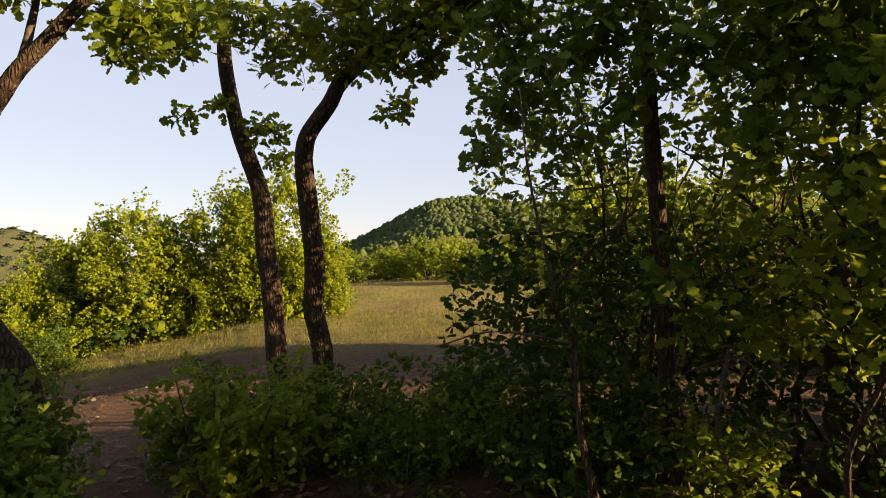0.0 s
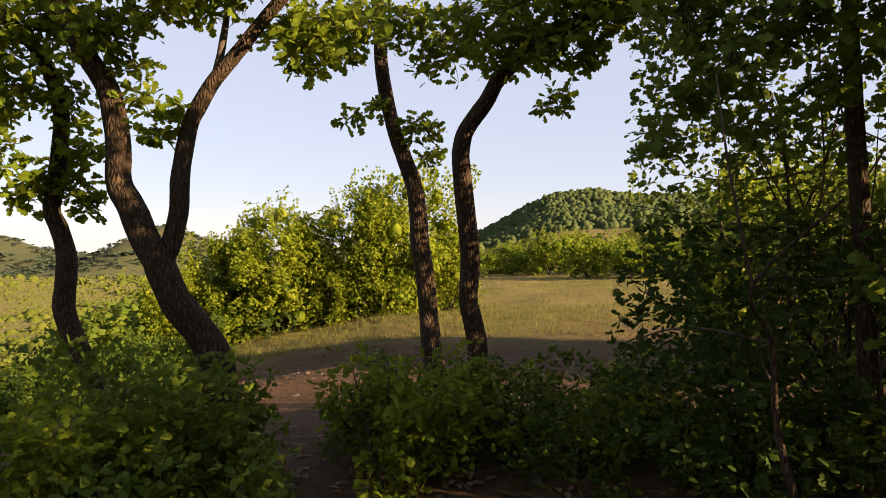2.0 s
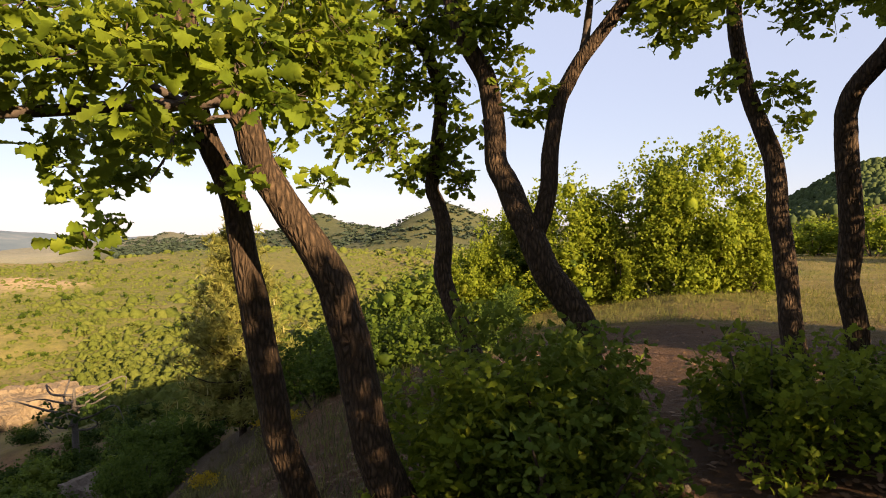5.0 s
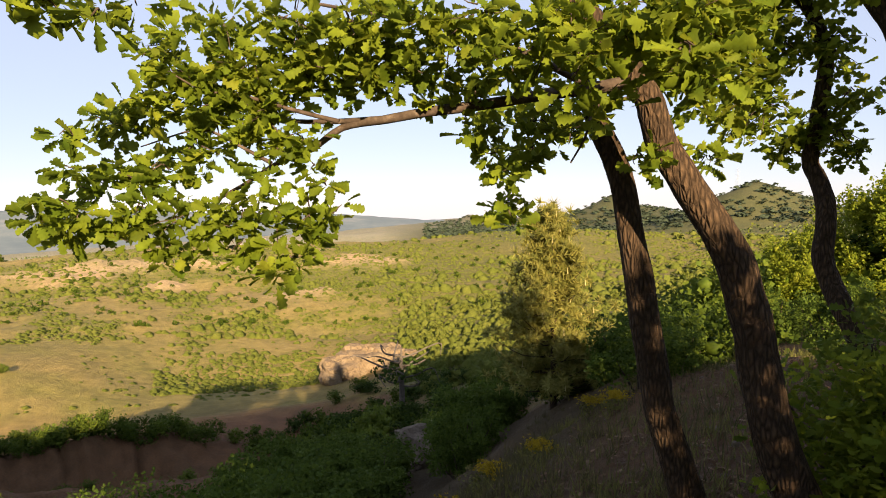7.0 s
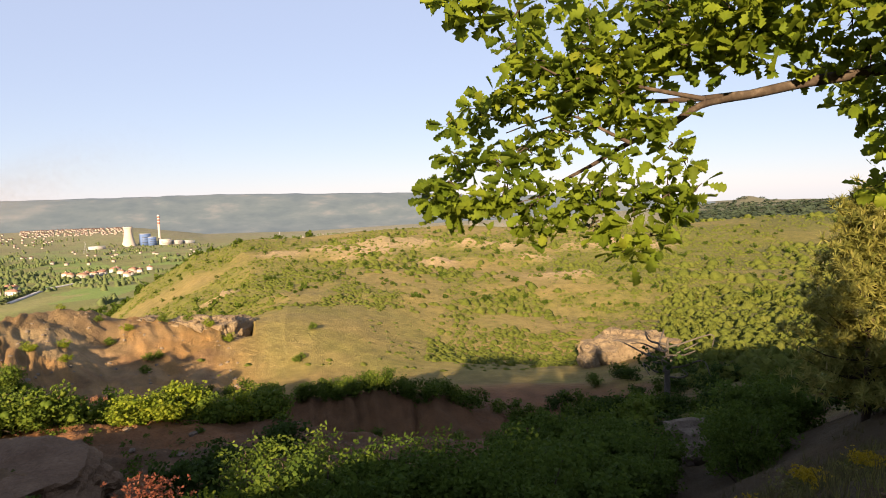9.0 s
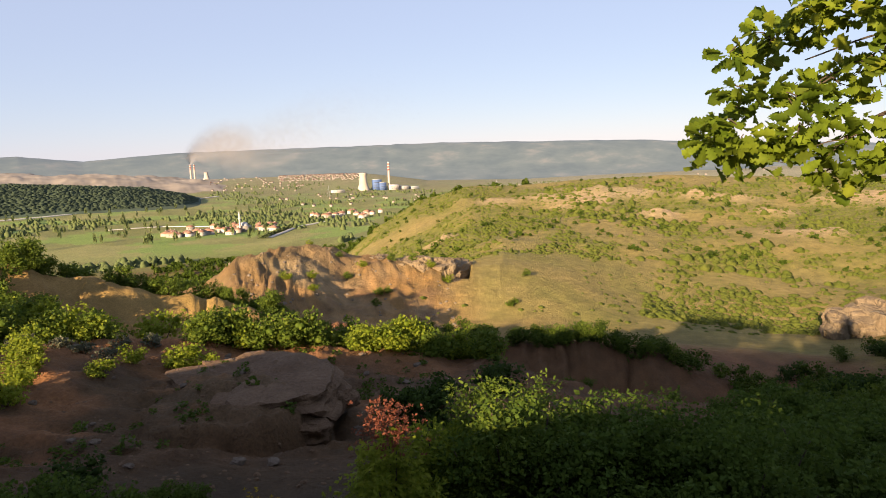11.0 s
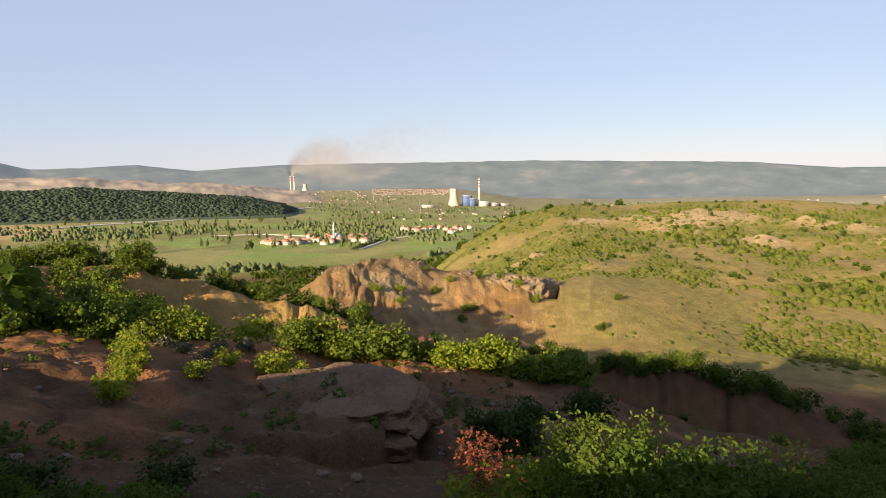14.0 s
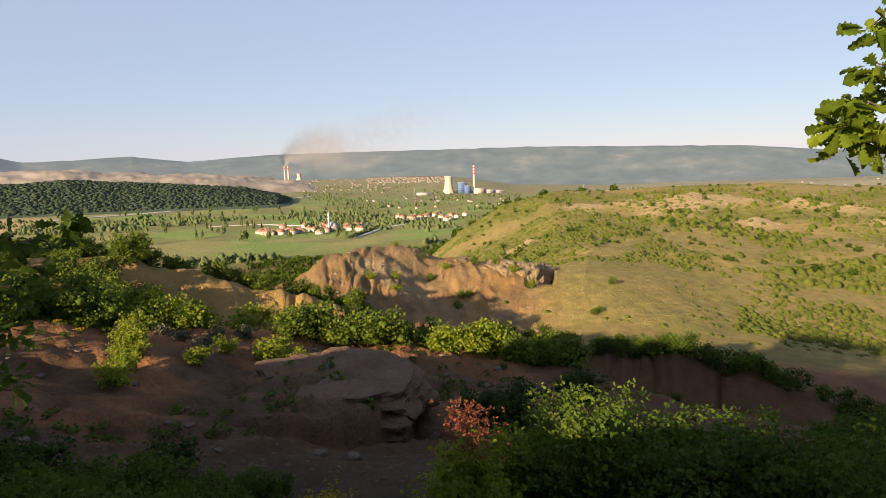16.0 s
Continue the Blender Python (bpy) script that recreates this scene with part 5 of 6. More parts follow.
def boulder(place, size, seed, mat, label, name="boulder", squash=(1, 1, 0.75), turn=None, group="rocks"):
    """A weathered block: ledges and cracks over a rounded body."""
    bm = bmesh.new()
    bmesh.ops.create_icosphere(bm, subdivisions=3 if size < 0.6 else 5 if size > 6 else 4, radius=0.5)
    off = Vector((seed * 7.3, seed * 3.1, 0))
    for v in bm.verts:
        c = v.co.copy()
        q = 0.5 / max(abs(c.x), abs(c.y), abs(c.z))
        c = c.lerp(c * q, 0.55)
        c *= 1 + 0.32 * noise.noise(c * 2.2 + off) + 0.12 * noise.noise(c * 5 + off) + 0.035 * noise.noise(c * 15 + off) - 0.10 * (1 - min(1, abs(noise.noise(Vector((c.x * 3.5, c.y * 3.5, c.z * 1.2)) + off)) * 7))
        step = 0.14
        c.z = c.z * 0.6 + 0.4 * round(c.z / step) * step
        v.co = Vector((c.x * squash[0], c.y * squash[1], c.z * squash[2])) * size
    me = bpy.data.meshes.new(name)
    bm.to_mesh(me)
    bm.free()
    me.materials.append(mat)
    ob = new(name, me)
    ob.location = Vector(place) + Vector((0, 0, size * squash[2] * 0.22))
    ob.rotation_euler = (0, 0, seed * 1.7 if turn is None else turn)
    return tagged(ob, label, "rock", group)


boulder(at(59.7, 34) + Vector((0, 0, 0.2)), 2.8, 1, M_BOULDER, "brown weathered boulder among bushes on the slope", squash=(1.1, 1, 1.0))
boulder(at(61.4, 32.5), 1.7, 2, M_BOULDER, "smaller brown boulder beside the large one")
for i, (b, r, s, h) in enumerate([(69.4, 131, 6.0, 0.9), (68.2, 133, 6.5, 0.8), (66.9, 136, 7, 0.95), (65.6, 138, 7, 0.9), (64.2, 140, 6, 0.8), (68.8, 137, 6.5, 1.0)]):
    boulder(at(b, r) - Vector((0, 0, 1.0)), s * 1.25, 11 + i, M_CLIFF, "pale sunlit layered rock outcrop above the ravine", "rock_outcrop", (1.2, 1.0, h))
for i, (b, r, s, h) in enumerate([(105.6, 150, 7, 0.7), (104.4, 149, 7, 0.75), (103.4, 148, 7, 0.8), (102.5, 146, 7, 0.95), (107.2, 150, 6, 0.6), (109.0, 151, 6, 0.6), (111.0, 152, 5, 0.6)]):
    boulder(at(b, r) - Vector((0, 0, 3.0)), s * 1.15, 31 + i, M_CLIFF, "pale crumbling cliff block on the eroded crest", "cliff_block", (1.0, 1.2, h))
for i, (b, r, s, q) in enumerate([(117.9, 28.2, 5.4, 0.28), (120.6, 30.0, 5.8, 0.25), (123.6, 31.0, 4.6, 0.26)]):
    boulder(at(b, r) - Vector((0, 0, 0.75)), s, 61 + i, M_LEDGE, "smooth eroded ledge of brown clay rock", "earth_ledge", (1.25, 0.9, q), radians(20 + 17 * i))
boulder(at(102.2, 152) - Vector((0, 0, 0.5)), 8.5, 45, M_CLIFF, "sheer crumbling cliff on the eroded crest", "cliff_block", (2.1, 0.8, 0.95), radians(-12))
for i, (b, r, s, q) in enumerate([(114.8, 28.5, 2.6, 0.5), (115.4, 27.2, 2.2, 0.5), (116.5, 25.6, 2.0, 0.5), (119.0, 23.6, 1.7, 0.4)]):
    boulder(at(b, r) - Vector((0, 0, 0.7)), s, 71 + i, M_LEDGE, "overhanging ledge of eroded brown earth and rock", "earth_ledge", (1.2, 1.0, q))
g = np.random.default_rng(31)
for i in range(70):
    b, r = g.uniform(104, 149), g.uniform(20, 44)
    boulder(at(b, r), g.uniform(0.12, 0.42), 80 + i, M_STONE, "loose brownish-grey stone on the bare slope", "stone", (1.2, 1, 0.6), group="stones")

# ---------------------------------------------------------------- shrubs with a look of their own


def lone_shrub(bear, r, wide, high, leaf, label, seed, tips=None, tip_name="", size=0.075, lobes=9, per=30, kind="lobed", name="shrub", stem_mat=None):
    ob = shrub_kind(name, seed, wide, high, lobes, per, size, kind, leaf, label, stems=5, group="lone shrubs", tall=0.92)
    ob.location = at(bear, r) - Vector((0, 0, 0.05))
    if tips:
        g = np.random.default_rng(seed + 1)
        p = np.stack([g.normal(0, wide * 0.13, 190), g.normal(0, wide * 0.13, 190), high * g.uniform(0.78, 1.08, 190)], -1)
        tagged(put(tip_name, *rosettes(p, 7, size * 0.6, "oval", g, 0.6), tips, ob), kind="stuff")
    return ob


lone_shrub(108.0, 9.3, 1.8, 2.3, M_YOUNG, "sunlit oak shrub with red new shoots at its top", 201, M_RED, "red_shoot", size=0.1, lobes=18, per=70)
lone_shrub(103.4, 10.2, 2.2, 2.3, M_OAK, "bright green oak shrub beside the red-tipped one", 203, size=0.1, lobes=18, per=64)
lone_shrub(99.6, 10.8, 2.9, 3.4, M_BUSH, "full green oak bush catching the sun below the brow", 231, size=0.1, lobes=26, per=60)
lone_shrub(94.2, 11.6, 3.0, 3.5, M_BUSH, "wide green oak bush beside the sunlit one", 233, size=0.1, lobes=28, per=70)
# two bushes darker than their sunlit neighbours, shade put into leaf colour
lone_shrub(88.6, 12.0, 3.0, 3.3, M_SHADED, "full oak bush below the brow, its leaves darkened for shade", 235, size=0.1, lobes=28, per=70)
lone_shrub(82.8, 11.6, 3.0, 3.0, M_SHADED, "full oak bush below the brow, its leaves darkened for shade", 237, size=0.1, lobes=28, per=70)
lone_shrub(122.8, 7.0, 1.3, 1.15, M_SHRUB, "broom shrub with yellow flowers on top", 205, M_YELLOW, "yellow_flower", 0.05)
lone_shrub(126.0, 7.3, 1.0, 1.0, M_DARK, "low dark shrub beside the broom", 207)
for i, (b, r) in enumerate([(134.0, 40), (132.6, 39), (135.2, 41), (131.0, 42), (128.6, 43), (138.0, 42)]):
    lone_shrub(b, r, 1.6, 0.9, M_GREY, "pale grey-green cushion shrub on the bare earth", 211 + i, size=0.16, lobes=6, per=18, kind="blade")
for i, (b, r) in enumerate([(141.5, 41), (143.0, 42), (38.0, 11.5), (40.5, 12.5), (56.5, 8.2), (47.0, 9.0), (50.0, 8.0), (44.0, 10.5), (36.0, 13.5), (53.0, 10.0)]):
    lone_shrub(b, r, 0.9, 0.35, M_GRASS, "patch of small yellow flowers in dry grass", 221 + i, M_YELLOW, "yellow_flower", 0.05, 5, 16, "blade", "flower_patch")
LEFT_CL = [(-3.46, -4.25, 1.14, 0.08), (-3.49, -4.15, 1.14, 0.07), (-3.53, -4.08, 1.19, 0.04), (-3.43, -4.24, 0.96, 0.09), (-3.47, -4.17, 1.04, 0.06), (-3.4, -4.25, 0.8, 0.08), (-3.37, -4.37, 0.88, 0.16), (-3.32, -4.39, 0.64, 0.18), (-3.38, -4.23, 0.66, 0.04)]
q = at(165, 2.6)
# sapling leaves in the shade-darkened colour too
oak((q.x, q.y), "leafy oak sapling at the edge of the brow", [([(q.x, q.y, q.z - 0.1), (q.x - 0.15, q.y + 0.05, 0.3), (-3.3, -4.5, 0.85), (-3.45, -4.3, 1.1)], 0.012, 0.004)], [LEFT_CL], 0.065, "lobed", leaf=M_SHADED, group="saplings")


def grass(name, places, size, mat, label, seed, blades=7):
    """Tufts of grass, uncounted."""
    g = np.random.default_rng(seed)
    c = np.repeat(places, blades, 0) + g.normal(0, 1, (len(places) * blades, 3)) * (0.05, 0.05, 0)
    d = g.normal(0, 0.35, c.shape) + (0, 0, 1.0)
    v, f = leaves("needle", c, d, size * g.uniform(0.5, 1.3, len(c)), g)
    return tagged(put(name, v, f, mat), label, "grass", kind="stuff")


def wide_needles():
    LEAF["needle"] = (np.array([(-0.035, 0, 0), (0.035, 0, 0), (0.0, 1.0, 0)]), np.array([(0, 1, 2)]))


wide_needles()
p = strewn(420, 103, 151, 23, 45, 48, lambda x, y, b, r: fractal(x, y, 7, 82) > -0.1)
stuff("low_plant", [tuft(70 + i, 26, 0.3) for i in range(5)], p, g.uniform(0.2, 0.7, len(p)), M_SHRUB, "small green plants dotted over the bare slope", "plants", tall=0.7)
grass("dry_grass", strewn(800, 22, 62, 4.5, 16, 41), 0.24, M_STRAW, "dry straw-coloured grass on the slope", 1)
grass("grass", strewn(3000, -28, 30, 19.5, 30, 42, lambda x, y, b, r: r + 4 * fractal(x, y, 5, 35) > 20.5), 0.19, M_GRASS, "short green and yellow grass round the clearing", 2)
grass("grass", strewn(3600, -30, 16, 24, 62, 43), 0.22, M_GRASS, "grassy field beyond the bushes", 3, 5)
grass("grass", strewn(1500, 22, 66, 4.0, 18, 47), 0.2, M_GRASS, "green grass on the slope below the oaks", 6)
grass("dry_grass", strewn(900, 44, 72, 5.0, 20, 44), 0.26, M_STRAW, "dry grass on the steep bank", 4)
g = np.random.default_rng(77)
p = strewn(3600, -28, 42, 5, 23, 45)
v, f = leaves("lobed", p + (0, 0, 0.02), g.normal(0, 1, p.shape) * (1, 1, 0.15), np.full(len(p), 0.09), g, 3.0)
tagged(put("leaf_litter", v, f, M_LITTER), "dry fallen oak leaves on the path", "leaf litter", kind="stuff")
p = strewn(260, -20, 45, 6, 20, 46)
stuff("gravel", LUMPS, p - (0, 0, 0.02), g.uniform(0.03, 0.10, len(p)), M_STONE, "small pale stones on the dirt path", "stones")

# ---------------------------------------------------------------- the valley
M_ROOF = plain("clay_roof", (0.235, 0.128, 0.092), 0.9, 0.3)
M_WALL = plain("lime_wall", (0.29, 0.25, 0.22), 0.9, 0.2)
M_WHITE = plain("white_wall", (0.40, 0.375, 0.35), 0.9, 0.2)
M_CONCRETE = plain("concrete", (0.360, 0.317, 0.274), 0.9, 0.05)
M_BLUE = plain("blue_cladding", (0.075, 0.125, 0.26), 0.6, 0.05)
M_REDPAINT = plain("red_paint", (0.324, 0.065, 0.043), 0.7, 0.1)
M_STEEL = plain("galvanised_steel", (0.324, 0.331, 0.338), 0.6, 0.5)
M_ROAD = plain("pale_road", (0.40, 0.385, 0.36), 0.9, 0.05)
M_PANE = plain("window_pane", (0.05, 0.06, 0.08), 0.2, 0.5)


def box(x0, x1, y0, y1, z0, z1):
    v = np.array([(x, y, z) for z in (z0, z1) for y in (y0, y1) for x in (x0, x1)], float)
    f = np.array([(0, 2, 3, 1), (4, 5, 7, 6), (0, 1, 5, 4), (2, 6, 7, 3), (0, 4, 6, 2), (1, 3, 7, 5)])
    return v, f


def house(place, w, d, h, turn, wall, label):
    ob = thing("house", place, label, "house", "village houses")
    ob.rotation_euler = (0, 0, turn)
    put("wall", *box(-w / 2, w / 2, -d / 2, d / 2, -2, h), wall, ob)
    k = 0.7
    v = np.array([(-w / 2 - k, -d / 2 - k, h), (w / 2 + k, -d / 2 - k, h), (w / 2 + k, d / 2 + k, h), (-w / 2 - k, d / 2 + k, h), (-w * 0.22, 0, h + d * 0.3), (w * 0.22, 0, h + d * 0.3)])
    r = put("roof", v, np.array([(0, 1, 5), (0, 5, 4), (1, 2, 5), (2, 3, 4), (2, 4, 5), (3, 0, 4), (0, 3, 2), (0, 2, 1)]), M_ROOF, ob, "orange clay-tiled hipped roof")
    put("chimney", *box(w * 0.1, w * 0.1 + 0.8, -0.4, 0.4, h, h + d * 0.3 + 1.2), wall, r)
    for i in range(3):
        for s in (-1, 1):
            x = (i - 1) * w * 0.3
            put("window", *box(x - 0.6, x + 0.6, s * (d / 2 + 0.02) - 0.04, s * (d / 2 + 0.02) + 0.04, h * 0.5, h * 0.5 + 1.4), M_PANE, ob)
    return ob


g = np.random.default_rng(51)
for i in range(44):
    if i < 28:
        b, r = g.uniform(117.6, 126.6), g.uniform(1000, 1110)
    else:
        b, r = g.uniform(108.0, 115.0), g.uniform(1120, 1330)
    w = g.uniform(10, 17)
    white = g.random() < 0.5
    house(at(b, r), w, g.uniform(8, 12), g.uniform(4.5, 7.5), g.uniform(0, 3.14), M_WHITE if white else M_WALL, "white village house under an orange tiled roof" if white else "cream village house under an orange tiled roof")


def mosque(bear, r):
    ob = thing("mosque", at(bear, r), "small white mosque with a slender minaret", "mosque")
    put("wall", *box(-9, 9, -8, 8, -2, 9), M_WALL, ob)
    a = np.linspace(0, math.pi / 2, 7)
    put("dome", *tube(np.stack([0 * a, 0 * a, 9 + 6 * np.sin(a)], -1), 7 * np.cos(a) + 0.05, 16), M_STEEL, ob, smooth=True)
    put("minaret", *tube(np.array([(12, 0, -2), (12, 0, 27.9), (12, 0, 28)]), [1.9, 1.5, 1.5], 10), M_WHITE, ob)
    put("balcony", *tube(np.array([(12, 0, 21), (12, 0, 22.5)]), [2.6, 2.6], 10), M_WHITE, ob)
    put("spire", *tube(np.array([(12, 0, 28), (12, 0, 34)]), [1.7, 0.1], 10), M_STEEL, ob)


mosque(120.4, 1050)


def chimney_stack(place, high, wide, label):
    ob = thing("chimney_stack", place, label, "chimney", "chimney stacks")
    put("shaft", *tube(np.array([(0, 0, -2), (0, 0, high * 0.7)]), [wide * 0.6, wide * 0.5], 14), M_CONCRETE, ob, smooth=True)
    for i in range(6):
        put("band", *tube(np.array([(0, 0, high * (0.7 + 0.05 * i)), (0, 0, high * (0.75 + 0.05 * i))]), [wide * 0.5, wide * 0.48], 14), M_WHITE if i % 2 else M_REDPAINT, ob)


def cooling_tower(place, high, wide, label):
    ob = thing("cooling_tower", place, label, "cooling tower", "cooling towers")
    t = np.linspace(0, 1, 16)
    rad = wide / 2 * np.sqrt(0.33 + 0.67 * ((t - 0.78) / 0.78) ** 2)
    way = np.stack([0 * t, 0 * t, t * high], -1)
    put("shell", *tube(way[:-1], rad[:-1], 28), M_CONCRETE, ob, "pale concrete hyperbolic shell", smooth=True)
    put("rim", *tube(way[-2:] + (0, 0, 0.4), rad[-2:] * 1.02, 28), M_CONCRETE, ob)


p = at(109.9, 2600)
cooling_tower(p, 70, 50, "pale concrete cooling tower in the valley")
chimney_stack(at(107.6, 2610), 112, 8.5, "tall power plant chimney with red and white bands")


def plant_block(bear, r, w, d, h, mat, label, name="plant_building"):
    p = at(bear, r)
    ob = thing(name, p, label, "building", "power plant")
    ob.rotation_euler = (0, 0, radians(bear + 12))
    put("wall", *box(-w / 2, w / 2, -d / 2, d / 2, -3, h), mat, ob)
    put("roof", *box(-w / 2 - 0.5, w / 2 + 0.5, -d / 2 - 0.5, d / 2 + 0.5, h, h + 1.2), M_STEEL, ob)
    for i in range(3):
        put("window", *box(-w * 0.4, w * 0.4, -d / 2 - 0.2, -d / 2, h * (0.25 + 0.22 * i), h * (0.30 + 0.22 * i)), M_PANE, ob)


plant_block(108.7, 2610, 34, 30, 42, M_BLUE, "tall blue-clad boiler house of the power plant")
plant_block(108.2, 2600, 26, 30, 30, M_BLUE, "lower blue-clad hall of the power plant")
plant_block(107.2, 2600, 40, 26, 20, M_WHITE, "white turbine hall of the power plant")
plant_block(106.4, 2620, 46, 24, 13, M_WHITE, "long white shed of the power plant")
plant_block(105.5, 2640, 50, 20, 10, M_STEEL, "low grey shed of the power plant")
plant_block(112.2, 2450, 50, 20, 9, M_WHITE, "white industrial shed in the fields")
plant_block(96.0, 1500, 60, 30, 9, M_WHITE, "white industrial shed beyond the hill")
plant_block(79.6, 1180, 60, 26, 9, M_WHITE, "long white shed behind the hill crest")
chimney_stack(at(124.3, 3420), 78, 8, "distant smoking power station chimney")
chimney_stack(at(124.0, 3420), 78, 8, "second distant power station chimney")
cooling_tower(at(123.1, 3420), 36, 34, "distant squat cooling tower")


def smoke(bear, r):
    """The plume drifting from the far stack: soft veils that thin out to their edges."""
    p = at(bear, r) + Vector((0, 0, 78))
    k = Mat("smoke", 1.0)
    k.colour((0.19, 0.185, 0.20))
    n = k.noise(0.018, 6.0, 0.6)
    thin = k.node("ShaderNodeAttribute")
    thin.attribute_name = "thin"
    tr = k.node("ShaderNodeBsdfTransparent")
    sh = k.node("ShaderNodeMixShader")
    k.link(k.mix(1.0, thin.outputs["Color"], k.ramp(n, [(0.3, (0.4, 0.4, 0.4)), (0.7, (1, 1, 1))]), "MULTIPLY"), sh.inputs[0])
    k.link(tr.outputs[0], sh.inputs[1])
    k.link(k.b.outputs[0], sh.inputs[2])
    k.link(sh.outputs[0], k.t.nodes["Material Output"].inputs[0])
    side = np.array((math.cos(radians(bear)), math.sin(radians(bear)), 0))
    deep = np.array((-math.sin(radians(bear)), math.cos(radians(bear)), 0))
    root = thing("smoke_plume", p, "thin brownish smoke drifting from the far chimney", "smoke")
    for q, (end, dense) in enumerate([(1.0, 0.85), (0.8, 0.6)]):
        way = spline([(0, 0, 0), side * 25 + (0, 0, 42), side * 130 + (0, 0, 85), side * 260 + (0, 0, 75), side * 400 + (0, 0, 95), side * 720 + (0, 0, 230), side * 1250 + (0, 0, 330)], 90)
        a = np.linspace(0, 1, 90)
        wide = 5 + 105 * np.minimum(a * 2.6, 1) ** 1.2 + 90 * a + q * 12
        c = np.linspace(-1, 1, 17)
        t = np.gradient(way, axis=0)
        nor = np.cross(t, deep)
        nor /= np.linalg.norm(nor, axis=1)[:, None]
        v = way[:, None] + nor[:, None] * (c[None, :, None] * wide[:, None, None]) + deep * (q * 60 + 25 * np.cos(c * 1.5))[None, :, None]
        o = dense * (1 - c[None] ** 2) ** 2 * np.interp(a, [0, 0.2, 0.45, 0.62, 1.0], [1.0, 0.8, 0.75, 0.3, 0.12])[:, None] * np.clip((end - a) * 4, 0, 1)[:, None]
        i, j = np.meshgrid(np.arange(89), np.arange(16), indexing="ij")
        f = np.stack([i * 17 + j, i * 17 + j + 1, (i + 1) * 17 + j + 1, (i + 1) * 17 + j], -1).reshape(-1, 4)
        ob = put("veil", v.reshape(-1, 3), f, k.m, root, smooth=True)
        at_ = ob.data.attributes.new("thin", "FLOAT_COLOR", "POINT")
        at_.data.foreach_set("color", np.repeat(np.append(o.ravel()[:, None], np.zeros((o.size, 0)), 1), 4, 1).ravel())
        ob.visible_shadow = False


smoke(124.3, 3420)


def pylon(place, high, label):
    ob = thing("pylon", place, label, "pylon", "pylons")
    w = high * 0.11
    for sx in (-1, 1):
        for sy in (-1, 1):
            put("leg", *tube(np.array([(sx * w, sy * w, -1), (sx * w * 0.25, sy * w * 0.25, high * 0.7), (0, 0, high)]), [0.15, 0.1], 4), M_STEEL, ob)
    for i in range(3):
        z = high * (0.68 + 0.12 * i)
        put("arm", *tube(np.array([(-high * 0.15, 0, z), (0, 0, z + 0.8), (high * 0.15, 0, z)]), [0.12, 0.12], 4), M_STEEL, ob)
    for i in range(6):
        z0, z1 = high * 0.11 * i, high * 0.11 * (i + 1)
        a, b = w * (1 - 0.75 * z0 / (high * 0.7)), w * (1 - 0.75 * z1 / (high * 0.7))
        for q in (-1, 1):
            put("brace", *tube(np.array([(-a, q * a, z0), (b, q * b, z1)]), [0.07, 0.07], 4), M_STEEL, ob)
            put("brace", *tube(np.array([(a, q * a, z0), (-b, q * b, z1)]), [0.12, 0.12], 4), M_STEEL, ob)


pylon(at(97.9, 470), 13, "grey steel lattice pylon behind the hill crest")
pylon(at(35.4, 1990), 58, "grey steel lattice pylon on the distant hill")
pylon(at(113.0, 2150), 38, "grey steel lattice pylon in the valley fields")


def ribbon(name, pts, wide, mat, label):
    """A road laid on the ground through the given bearings and distances."""
    w = spline([tuple(at(b, r)) for b, r in pts], 60)
    t = np.gradient(w, axis=0)
    n = np.stack([-t[:, 1], t[:, 0], 0 * t[:, 0]], -1)
    n /= np.linalg.norm(n, axis=1)[:, None]
    w[:, 2] = ground(w[:, 0], w[:, 1]) + 1.2
    rows = [w - n * wide / 2 - (0, 0, 0.9), w - n * wide / 2, w + n * wide / 2, w + n * wide / 2 - (0, 0, 0.9)]
    v = np.stack(rows, 1).reshape(-1, 3)
    f = np.array([(4 * i + j, 4 * i + j + 1, 4 * i + j + 5, 4 * i + j + 4) for i in range(59) for j in range(3)])
    return tagged(put(name, v, f, mat), label, "road", kind="structure")


ribbon("road_1", [(143, 1480), (139, 1560), (134, 1640), (129, 1800), (125, 2050), (122, 2300)], 20, M_ROAD, "pale road along the foot of the wooded hill")
ribbon("road_2", [(118.4, 880), (117.2, 960), (116.0, 1040), (114.5, 1080), (112.5, 1130)], 7, M_ROAD, "narrow hedge-lined road into the village")
ribbon("road_3", [(131, 1180), (127, 1190), (123, 1150)], 6, M_ROAD, "field road west of the village")


